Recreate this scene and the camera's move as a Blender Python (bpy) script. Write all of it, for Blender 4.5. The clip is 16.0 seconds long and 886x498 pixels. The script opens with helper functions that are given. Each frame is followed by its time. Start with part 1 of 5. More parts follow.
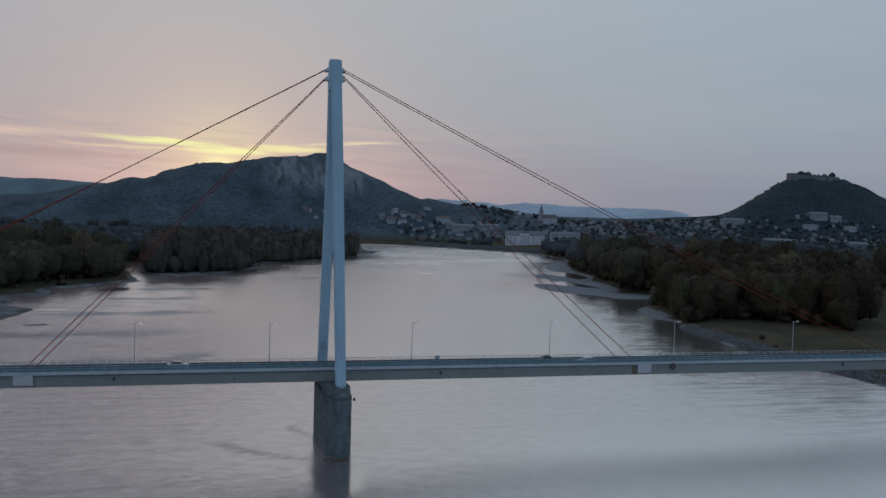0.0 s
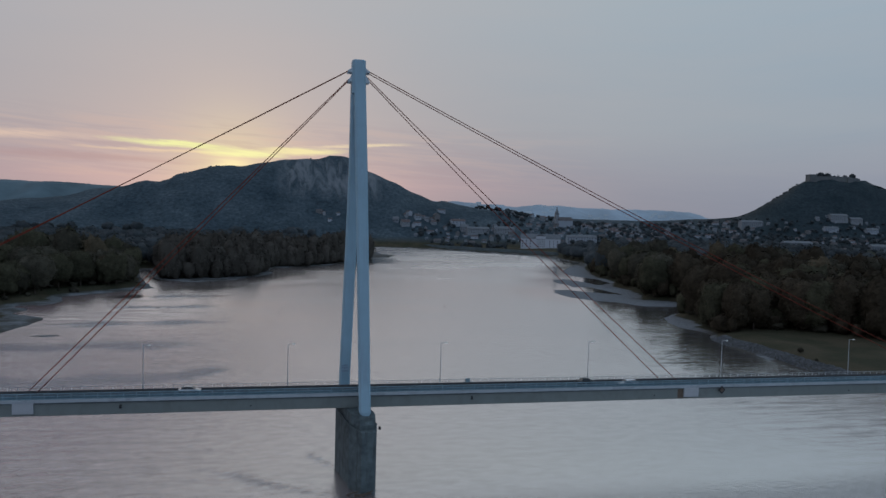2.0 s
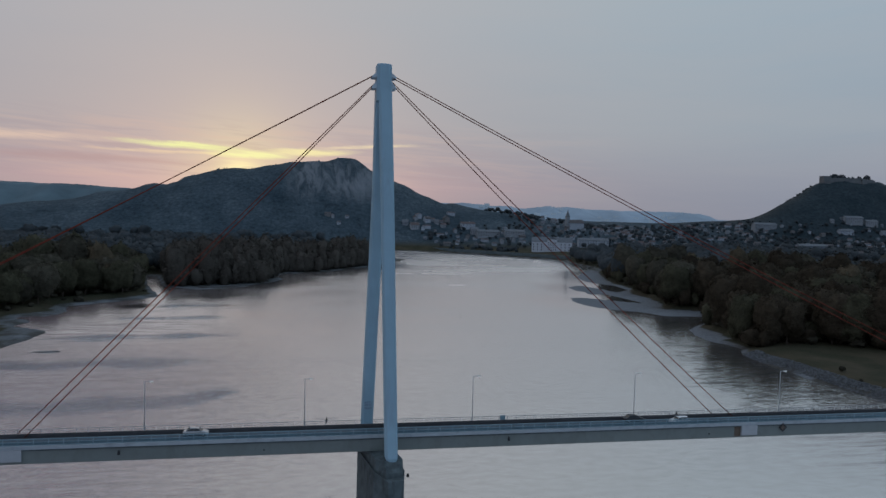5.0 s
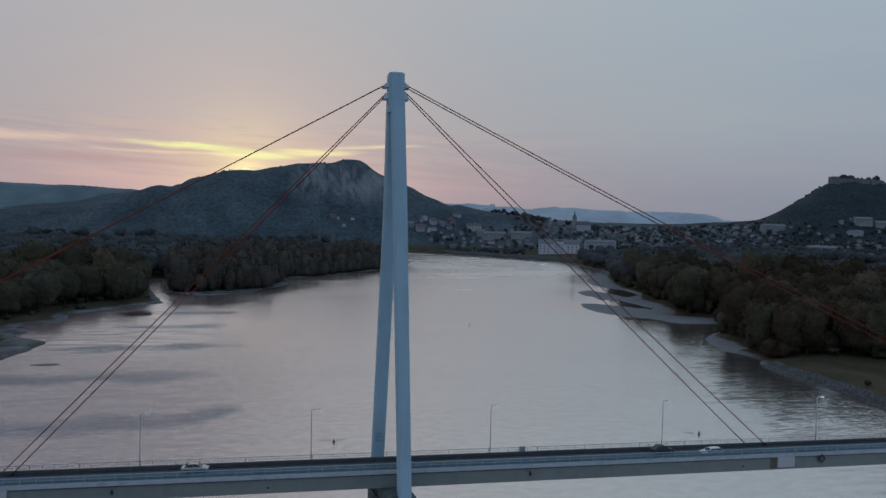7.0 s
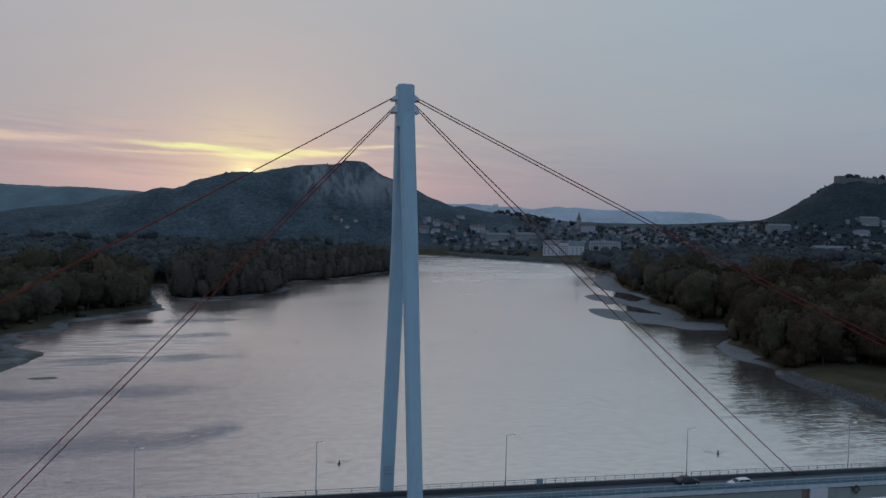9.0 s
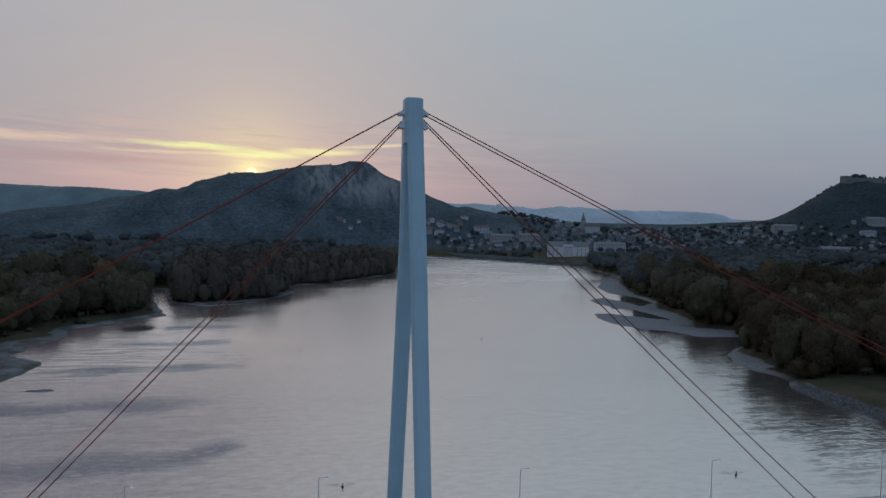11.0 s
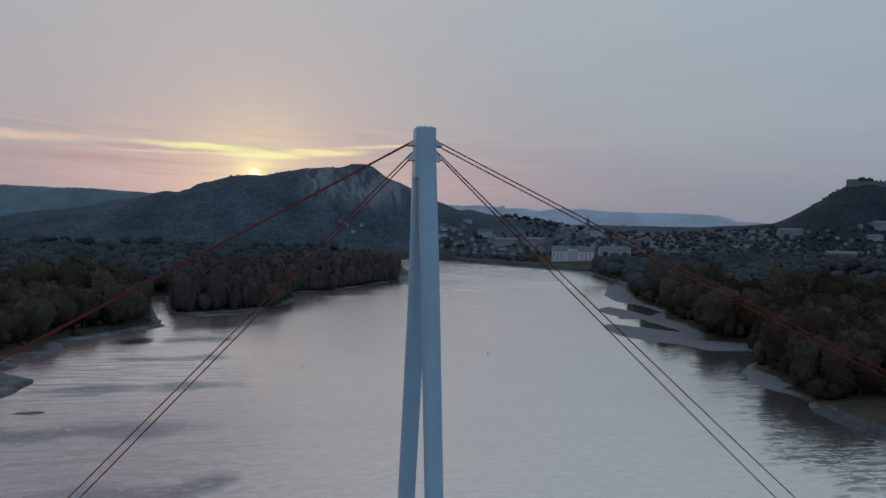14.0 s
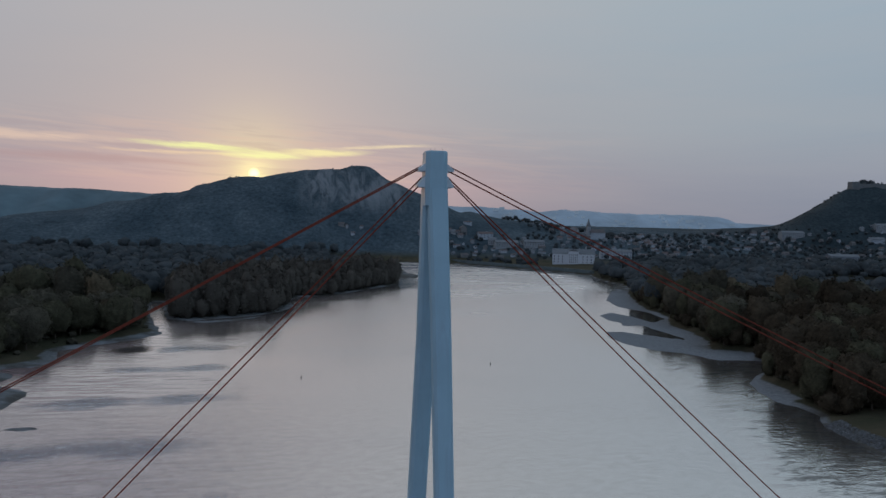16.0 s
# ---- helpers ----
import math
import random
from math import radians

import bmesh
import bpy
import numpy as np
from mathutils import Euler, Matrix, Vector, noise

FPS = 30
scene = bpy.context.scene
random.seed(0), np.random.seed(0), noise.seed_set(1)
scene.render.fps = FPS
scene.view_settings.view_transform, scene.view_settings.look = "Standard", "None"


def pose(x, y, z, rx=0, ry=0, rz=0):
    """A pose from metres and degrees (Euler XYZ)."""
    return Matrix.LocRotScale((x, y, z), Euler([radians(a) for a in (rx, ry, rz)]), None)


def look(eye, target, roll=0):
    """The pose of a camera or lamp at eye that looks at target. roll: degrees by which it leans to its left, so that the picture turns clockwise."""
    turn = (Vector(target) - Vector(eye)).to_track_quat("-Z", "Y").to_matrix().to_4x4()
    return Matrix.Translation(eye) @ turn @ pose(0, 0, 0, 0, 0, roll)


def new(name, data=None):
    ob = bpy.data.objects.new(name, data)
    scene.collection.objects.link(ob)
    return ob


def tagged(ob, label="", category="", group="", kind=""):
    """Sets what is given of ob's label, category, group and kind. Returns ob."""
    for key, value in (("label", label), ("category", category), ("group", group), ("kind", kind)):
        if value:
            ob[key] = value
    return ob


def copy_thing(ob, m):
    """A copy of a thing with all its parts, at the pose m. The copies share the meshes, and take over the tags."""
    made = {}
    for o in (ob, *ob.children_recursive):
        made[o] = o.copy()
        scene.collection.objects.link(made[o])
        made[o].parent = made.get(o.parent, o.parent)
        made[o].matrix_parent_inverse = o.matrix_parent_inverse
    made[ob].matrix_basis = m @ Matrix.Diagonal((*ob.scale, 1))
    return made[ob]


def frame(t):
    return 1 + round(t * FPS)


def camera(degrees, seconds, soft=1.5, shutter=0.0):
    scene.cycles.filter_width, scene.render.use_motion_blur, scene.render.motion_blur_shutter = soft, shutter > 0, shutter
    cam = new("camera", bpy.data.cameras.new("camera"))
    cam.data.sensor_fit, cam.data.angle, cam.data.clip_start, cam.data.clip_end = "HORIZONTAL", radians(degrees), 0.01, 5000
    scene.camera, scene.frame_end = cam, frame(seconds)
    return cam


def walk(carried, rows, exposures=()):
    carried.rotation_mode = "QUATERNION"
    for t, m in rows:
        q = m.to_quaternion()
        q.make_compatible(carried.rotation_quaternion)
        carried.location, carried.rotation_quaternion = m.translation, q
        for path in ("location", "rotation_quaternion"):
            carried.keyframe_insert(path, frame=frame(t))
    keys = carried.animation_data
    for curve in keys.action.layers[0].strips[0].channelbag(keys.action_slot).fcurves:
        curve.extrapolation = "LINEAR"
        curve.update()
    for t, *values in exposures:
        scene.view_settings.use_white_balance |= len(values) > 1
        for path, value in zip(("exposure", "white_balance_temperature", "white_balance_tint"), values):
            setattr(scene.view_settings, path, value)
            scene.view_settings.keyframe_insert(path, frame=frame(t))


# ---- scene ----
cam = camera(63.0, 16.0)
PATH = [
    (0, (-13.829, -161.038, 51.126), (-13.356, -159.097, 51.043), 1.6),
    (0.5, (-13.961, -157.321, 51.6), (-13.497, -155.377, 51.519), 1.6),
    (1, (-14.199, -154.082, 52.152), (-13.744, -152.137, 52.07), 1.5),
    (1.5, (-14.504, -151.39, 52.732), (-14.059, -149.442, 52.652), 1.5),
    (2, (-14.839, -148.066, 53.299), (-14.4, -146.117, 53.22), 1.5),
    (2.5, (-15.16, -145.012, 54.016), (-14.724, -143.062, 53.936), 1.5),
    (3, (-15.403, -142.089, 54.65), (-14.972, -140.137, 54.57), 1.5),
    (3.5, (-15.709, -139.434, 55.264), (-15.281, -137.482, 55.184), 1.5),
    (4, (-16.06, -136.84, 55.835), (-15.635, -134.887, 55.757), 1.5),
    (6.5, (-16.588, -124.957, 59.402), (-16.178, -123.001, 59.325), 1.4),
    (7, (-16.577, -122.588, 60.338), (-16.171, -120.631, 60.261), 1.4),
    (7.5, (-16.653, -120.938, 61.035), (-16.249, -118.981, 60.957), 1.4),
    (8, (-16.721, -118.966, 61.894), (-16.32, -117.008, 61.816), 1.3),
    (8.5, (-16.647, -117.117, 62.755), (-16.246, -115.159, 62.676), 1.3),
    (9, (-16.633, -114.769, 63.704), (-16.235, -112.811, 63.626), 1.2),
    (11.5, (-16.243, -105.287, 68.111), (-15.854, -103.327, 68.03), 1.2),
    (12, (-16.187, -103.38, 69.052), (-15.799, -101.42, 68.972), 1.2),
    (12.5, (-16.038, -101.72, 70.041), (-15.653, -99.759, 69.961), 1.2),
    (13, (-15.992, -99.858, 70.933), (-15.607, -97.897, 70.853), 1.3),
    (13.5, (-15.911, -97.817, 71.835), (-15.528, -95.855, 71.756), 1.3),
    (14, (-15.85, -95.712, 72.786), (-15.467, -93.751, 72.707), 1.3),
    (14.5, (-15.954, -94.008, 73.751), (-15.571, -92.047, 73.672), 1.3),
    (15, (-15.973, -92.323, 74.783), (-15.59, -90.362, 74.705), 1.3),
    (15.5, (-16.018, -90.441, 75.708), (-15.633, -88.48, 75.629), 1.4),
    (16, (-16.044, -88.294, 76.56), (-15.659, -86.333, 76.482), 1.4),
]
walk(cam, [(t, look(e, a, r)) for t, e, a, r in PATH])

# ---------------------------------------------------------------- light
SUN_DIR = Vector((-0.0632, 0.9963, 0.0568)).normalized()


def node_tools(tree):
    def nd(kind, **kw):
        n = tree.nodes.new(kind)
        for k, v in kw.items():
            if k == "op":
                n.operation = v
            elif k == "sub":
                n.blend_type = v
            elif k == "dtype":
                n.data_type = v
            else:
                n.inputs[k].default_value = v
        return n

    def ln(a, b):
        tree.links.new(a, b)

    def calc(op, a, b=None, c=None, clamp=False):
        n = tree.nodes.new("ShaderNodeMath")
        n.operation, n.use_clamp = op, clamp
        for i, v in enumerate((a, b, c)):
            if v is None:
                continue
            if isinstance(v, (int, float)):
                n.inputs[i].default_value = v
            else:
                ln(v, n.inputs[i])
        return n.outputs[0]

    def ramp(fac, stops, mode="LINEAR"):
        n = tree.nodes.new("ShaderNodeValToRGB")
        n.color_ramp.interpolation = mode
        while len(n.color_ramp.elements) < len(stops):
            n.color_ramp.elements.new(0.5)
        for e, (p, c) in zip(n.color_ramp.elements, stops):
            e.position = p
            e.color = (*c, 1) if not isinstance(c, (int, float)) else (c, c, c, 1)
        ln(fac, n.inputs[0])
        return n.outputs[0]

    def mix(fac, a, b, sub="MIX"):
        n = tree.nodes.new("ShaderNodeMix")
        n.data_type, n.blend_type = "RGBA", sub
        for i, v in ((0, fac), (6, a), (7, b)):
            if isinstance(v, (int, float)):
                n.inputs[i].default_value = v
            elif isinstance(v, tuple):
                n.inputs[i].default_value = (*v, 1)
            else:
                ln(v, n.inputs[i])
        return n.outputs[2]

    def noise_tex(vec, scale, detail=4, rough=0.55, distort=0.0):
        n = tree.nodes.new("ShaderNodeTexNoise")
        n.inputs["Scale"].default_value, n.inputs["Detail"].default_value = scale, detail
        n.inputs["Roughness"].default_value, n.inputs["Distortion"].default_value = rough, distort
        if vec is not None:
            ln(vec, n.inputs["Vector"])
        return n.outputs["Fac"]

    return nd, ln, calc, ramp, mix, noise_tex


world = bpy.data.worlds.new("dusk_sky")
scene.world = world
world.use_nodes = True


def build_sky():
    t = world.node_tree
    t.nodes.clear()
    nd, ln, calc, ramp, mix, noise_tex = node_tools(t)
    out = nd("ShaderNodeOutputWorld")
    bg = nd("ShaderNodeBackground")
    ln(bg.outputs[0], out.inputs[0])
    co = nd("ShaderNodeTexCoord").outputs["Generated"]
    sep = nd("ShaderNodeSeparateXYZ")
    ln(co, sep.inputs[0])
    x, y, z = sep.outputs
    dot = nd("ShaderNodeVectorMath", op="DOT_PRODUCT")
    ln(co, dot.inputs[0])
    dot.inputs[1].default_value = SUN_DIR
    d = calc("MAXIMUM", dot.outputs["Value"], 0.0)
    az = calc("ARCTAN2", x, y)
    # height gradient of a hazy dusk sky
    up = calc("MULTIPLY_ADD", z, 0.95, 0.05, clamp=True)
    base = ramp(up, [(0.0, (0.20, 0.215, 0.27)), (0.052, (0.235, 0.240, 0.30)), (0.11, (0.305, 0.300, 0.350)),
                     (0.17, (0.352, 0.365, 0.402)), (0.30, (0.378, 0.412, 0.455)), (0.43, (0.432, 0.458, 0.478)), (1.0, (0.46, 0.51, 0.595))])
    # the side away from the sun is dimmer and bluer
    away = ramp(calc("MULTIPLY_ADD", dot.outputs["Value"], 0.5, 0.5), [(0.0, (0.70, 0.88, 1.12)), (0.6, (0.82, 0.94, 1.06)), (0.93, (1.0, 1.0, 1.0)), (1.0, (1.06, 1.0, 0.97))])
    col = mix(1.0, base, away, "MULTIPLY")
    tint = ramp(calc("MULTIPLY_ADD", az, 0.8, 0.5, clamp=True), [(0.0, (1.05, 0.985, 0.985)), (0.45, (1.0, 1.0, 1.0)), (1.0, (0.905, 0.995, 1.03))])
    col = mix(1.0, col, tint, "MULTIPLY")
    # pink belt low over the sunset side
    low = calc("POWER", calc("SUBTRACT", 1.0, calc("ABSOLUTE", calc("SUBTRACT", z, 0.045)), clamp=True), 22.0)
    pink = calc("MULTIPLY", low, calc("POWER", d, 20.0))
    col = mix(calc("MULTIPLY", pink, 0.68), col, (0.55, 0.33, 0.385))
    # soft veils of high cloud
    vec = nd("ShaderNodeCombineXYZ")
    ln(calc("MULTIPLY", az, 2.2), vec.inputs[0])
    ln(calc("MULTIPLY", z, 16.0), vec.inputs[1])
    veil = noise_tex(vec.outputs[0], 1.3, 5, 0.6, 0.4)
    col = mix(calc("MULTIPLY", ramp(veil, [(0.35, 0.0), (0.75, 1.0)]), 0.17), col, (0.46, 0.42, 0.42))
    # wide and narrow glow round the sun
    col = mix(calc("MULTIPLY", calc("POWER", d, 46.0), 0.50), col, (0.62, 0.50, 0.465))
    col = mix(calc("MULTIPLY", calc("POWER", d, 420.0), 0.55), col, (0.82, 0.72, 0.42))
    col = mix(calc("MULTIPLY", calc("POWER", d, 4200.0), 0.8), col, (1.05, 0.95, 0.50))
    # long thin clouds lit from below, low over the sunset
    def streaks(sa, sz, detail, seed):
        v = nd("ShaderNodeCombineXYZ")
        ln(calc("MULTIPLY", az, sa), v.inputs[0])
        ln(calc("MULTIPLY", calc("MULTIPLY_ADD", az, 0.05, z), sz), v.inputs[1])
        v.inputs[2].default_value = seed
        return noise_tex(v.outputs[0], 1.0, detail, 0.62, 0.35)

    stre, wisp = streaks(7.0, 95.0, 5, 0.0), streaks(26.0, 300.0, 5, 3.0)
    warp = calc("MULTIPLY", calc("SUBTRACT", streaks(9.0, 60.0, 4, 7.0), 0.5), 0.012)

    def cloud(col, a0, z0, length, thick, tilt, tint, amount):
        zz = calc("ADD", calc("SUBTRACT", z, z0), warp)
        zz = calc("DIVIDE", calc("ADD", zz, calc("MULTIPLY", calc("SUBTRACT", az, a0), tilt)), thick)
        aa = calc("DIVIDE", calc("SUBTRACT", az, a0), length)
        r2 = calc("ADD", calc("MULTIPLY", zz, zz), calc("MULTIPLY", aa, aa))
        f = calc("MULTIPLY", calc("POWER", 2.718, calc("MULTIPLY", r2, -1.0)), calc("ADD", calc("MULTIPLY", wisp, 1.1), calc("MULTIPLY", stre, 0.8)))
        return mix(calc("MULTIPLY", ramp(f, [(0.22, 0.0), (0.85, 1.0)]), amount, clamp=True), col, tint)

    belt = ramp(z, [(0.03, 0.0), (0.055, 1.0), (0.105, 1.0), (0.14, 0.0)], "EASE")
    side = calc("MULTIPLY", ramp(calc("POWER", d, 8.0), [(0.30, 0.0), (0.9, 1.0)]), belt)
    col = mix(calc("MULTIPLY", calc("MULTIPLY", ramp(stre, [(0.46, 0.0), (0.62, 1.0)]), side), 0.26), col, (0.66, 0.46, 0.38))
    col = mix(calc("MULTIPLY", calc("MULTIPLY", ramp(stre, [(0.36, 1.0), (0.48, 0.0)]), side), 0.24), col, (0.36, 0.26, 0.29))
    col = cloud(col, -0.26, 0.068, 0.16, 0.006, 0.0, (0.40, 0.28, 0.30), 0.55)
    col = cloud(col, -0.36, 0.0905, 0.15, 0.006, 0.0, (0.70, 0.53, 0.44), 0.75)
    col = cloud(col, -0.13, 0.0893, 0.085, 0.0042, 0.03, (0.80, 0.83, 0.40), 1.0)
    col = cloud(col, -0.14, 0.0805, 0.11, 0.0022, 0.0, (0.80, 0.62, 0.42), 0.6)
    col = cloud(col, -0.05, 0.0815, 0.055, 0.0055, 0.0, (0.86, 0.88, 0.42), 0.9)
    col = cloud(col, 0.025, 0.088, 0.065, 0.0048, -0.03, (0.85, 0.78, 0.42), 0.9)
    col = cloud(col, 0.105, 0.0985, 0.075, 0.0032, -0.06, (0.80, 0.68, 0.46), 0.7)
    # the sun itself
    edge = math.cos(radians(0.46))
    disc = calc("MULTIPLY", calc("SUBTRACT", dot.outputs["Value"], edge), 1.1 / (1 - edge), clamp=True)
    col = mix(disc, col, (1.7, 1.5, 0.85))
    sky = t.nodes.new("ShaderNodeTexSky")
    sky.sky_type, sky.sun_disc = "NISHITA", False
    sky.sun_elevation, sky.sun_rotation = math.asin(SUN_DIR.z), math.atan2(SUN_DIR.x, SUN_DIR.y)
    tot = mix(0.003, col, sky.outputs[0], "ADD")
    ln(tot, bg.inputs[0])
    bg.inputs[1].default_value = 1.0


build_sky()
sun = new("sun", bpy.data.lights.new("sun", "SUN"))
sun.data.energy, sun.data.angle, sun.data.color = 0.5, radians(0.6), (1.0, 0.60, 0.34)
sun.matrix_world = look((0, 3000, 3000), Vector((0, 3000, 3000)) - SUN_DIR)
scene.view_settings.exposure = 0.0


# ---------------------------------------------------------------- materials
def material(name, color, rough=0.7, metal=0.0, var=0.15, scale=1.0, bump=0.0, bump_scale=None, island=0.0, obrand=0.0, sheen=0.5, stain=None, stain_scale=0.2, ior=1.45, stretch=None, depth=0.1):
    m = bpy.data.materials.new(name)
    m.use_nodes = True
    t = m.node_tree
    p = t.nodes["Principled BSDF"]
    nd, ln, calc, ramp, mix, noise_tex = node_tools(t)
    co = nd("ShaderNodeTexCoord").outputs["Object"]
    n1 = noise_tex(co, scale, 5)
    n2 = noise_tex(co, scale * 0.13, 3)
    f = calc("ADD", calc("MULTIPLY", n1, 0.6), calc("MULTIPLY", n2, 0.4))
    dark = tuple(c * (1 - var * 1.8) for c in color)
    lite = tuple(min(1, c * (1 + var * 1.8)) for c in color)
    col = ramp(f, [(0.3, dark), (0.7, lite)])
    if stain:
        sv = co
        if stretch:
            mp = nd("ShaderNodeMapping")
            mp.inputs["Scale"].default_value = stretch
            ln(co, mp.inputs[0])
            sv = mp.outputs[0]
        s = noise_tex(sv, stain_scale, 6, 0.65, 0.5)
        col = mix(ramp(s, [(0.52, 0.0), (0.68, 0.7)]), col, stain)
    if island or obrand:
        for k, node, out in ((island, "ShaderNodeNewGeometry", "Random Per Island"), (obrand, "ShaderNodeObjectInfo", "Random")):
            if k:
                col = mix(1.0, col, ramp(nd(node).outputs[out], [(0.0, 1 - k), (1.0, 1 + k)]), "MULTIPLY")
    ln(col, p.inputs["Base Color"])
    p.inputs["Roughness"].default_value, p.inputs["Metallic"].default_value = rough, metal
    p.inputs["IOR"].default_value, p.inputs["Specular IOR Level"].default_value = ior, sheen
    if bump:
        b = nd("ShaderNodeBump", Strength=bump)
        b.inputs["Distance"].default_value = depth
        ln(noise_tex(co, bump_scale or scale * 4, 4), b.inputs["Height"])
        ln(b.outputs[0], p.inputs["Normal"])
    return m


M = {}
M["pylon"] = material("pylon_paint", (0.275, 0.415, 0.50), 0.65, 0, 0.05, 0.25, sheen=0.2, stain=(0.25, 0.345, 0.42), stain_scale=0.5, stretch=(1.6, 1.6, 0.12))
M["bracket"] = material("bracket_paint", (0.42, 0.50, 0.55), 0.6, 0, 0.06, 0.8, sheen=0.2)
M["dark_paint"] = material("sprayed_dark_paint", (0.19, 0.26, 0.32), 0.6, 0, 0.1, 1.0)
M["overpaint"] = material("overpainted_patch", (0.25, 0.35, 0.43), 0.55, 0, 0.08, 1.0)
M["steel_blue"] = material("rail_paint", (0.105, 0.19, 0.235), 0.5, 0.1, 0.1, 0.6)
M["rail_top"] = material("hand_rail_paint", (0.25, 0.37, 0.43), 0.45, 0.1, 0.08, 0.6)
M["girder"] = material("girder_paint", (0.165, 0.190, 0.182), 0.6, 0, 0.05, 0.3, stain=(0.135, 0.152, 0.142), stain_scale=0.35, stretch=(1.0, 1.0, 0.6))
M["anchor"] = material("anchor_box_paint", (0.36, 0.38, 0.40), 0.6, 0, 0.06, 0.6)
M["rust"] = material("rust_stain", (0.10, 0.075, 0.055), 0.8, 0, 0.2, 0.9)
M["fascia"] = material("edge_beam_concrete", (0.33, 0.37, 0.40), 0.7, 0, 0.08, 0.5, bump=0.2, stain=(0.22, 0.25, 0.27), stain_scale=0.6)
M["concrete"] = material("pier_concrete", (0.082, 0.106, 0.112), 0.85, 0, 0.3, 0.7, bump=0.6, stain=(0.035, 0.037, 0.036), stain_scale=0.7, stretch=(1.0, 1.0, 0.16))
M["asphalt"] = material("asphalt", (0.058, 0.072, 0.088), 0.42, 0, 0.15, 2.0, bump=0.15)
M["barrier"] = material("barrier_concrete_dark", (0.075, 0.075, 0.08), 0.8, 0, 0.15, 0.6)
M["cable"] = material("cable_red_oxide", (0.15, 0.034, 0.022), 0.8, 0, 0.12, 0.6, sheen=0.1)
M["galv"] = material("galvanised_steel", (0.45, 0.48, 0.50), 0.45, 0.6, 0.08, 1.0)
M["lamp_glow"] = material("lit_lamp_glass", (0.8, 0.8, 0.8), 0.3)
M["lamp_glow"].node_tree.nodes["Principled BSDF"].inputs["Emission Color"].default_value = (0.85, 0.95, 1.0, 1)
M["lamp_glow"].node_tree.nodes["Principled BSDF"].inputs["Emission Strength"].default_value = 0.6
M["lamp_glass"] = material("lamp_glass", (0.8, 0.78, 0.7), 0.2)
M["black"] = material("black_board", (0.02, 0.02, 0.022), 0.6)
M["orange"] = material("sign_centre", (0.10, 0.075, 0.06), 0.6, 0, 0.25, 3.0)
M["bark"] = material("bark", (0.09, 0.07, 0.055), 0.9, 0, 0.25, 1.5, bump=0.5)
M["rock"] = material("riprap_stone", (0.105, 0.112, 0.12), 0.9, 0, 0.2, 0.8, bump=0.5, island=0.3)
M["leaf_a"] = material("leaves_green", (0.061, 0.058, 0.038), 0.75, 0, 0.27, 0.3, island=0.16, obrand=0.22, sheen=0.03, bump=1.0, bump_scale=0.7, depth=0.9)
M["leaf_b"] = material("leaves_willow", (0.070, 0.064, 0.048), 0.75, 0, 0.27, 0.3, island=0.16, obrand=0.22, sheen=0.03, bump=1.0, bump_scale=0.7, depth=0.9)
M["leaf_c"] = material("leaves_autumn", (0.074, 0.060, 0.040), 0.75, 0, 0.27, 0.3, island=0.16, obrand=0.22, sheen=0.03, bump=1.0, bump_scale=0.7, depth=0.9)
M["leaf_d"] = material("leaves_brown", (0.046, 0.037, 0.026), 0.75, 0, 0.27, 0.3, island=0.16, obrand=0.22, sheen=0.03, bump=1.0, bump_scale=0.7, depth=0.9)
# far woods: distance haze put into the base colour as a blue tint
M["leaf_far"] = material("wood_canopy_hazed", (0.055, 0.064, 0.069), 0.8, 0, 0.25, 0.06, island=0.1, sheen=0.05, bump=1.0, bump_scale=0.3, depth=1.6)
M["leaf_point"] = material("leaves_point", (0.068, 0.061, 0.052), 0.8, 0, 0.2, 0.06, island=0.2, sheen=0.03, bump=1.0, bump_scale=0.6, depth=1.0)
# both hill foliages carry the same haze-blue tint in their base colour
M["leaf_castle"] = material("castle_hill_canopy_hazed", (0.040, 0.052, 0.054), 0.8, 0, 0.2, 0.02, island=0.1, sheen=0.05)
M["leaf_hill"] = material("hill_scrub_hazed", (0.088, 0.124, 0.148), 0.85, 0, 0.22, 0.02, island=0.1, sheen=0.08)


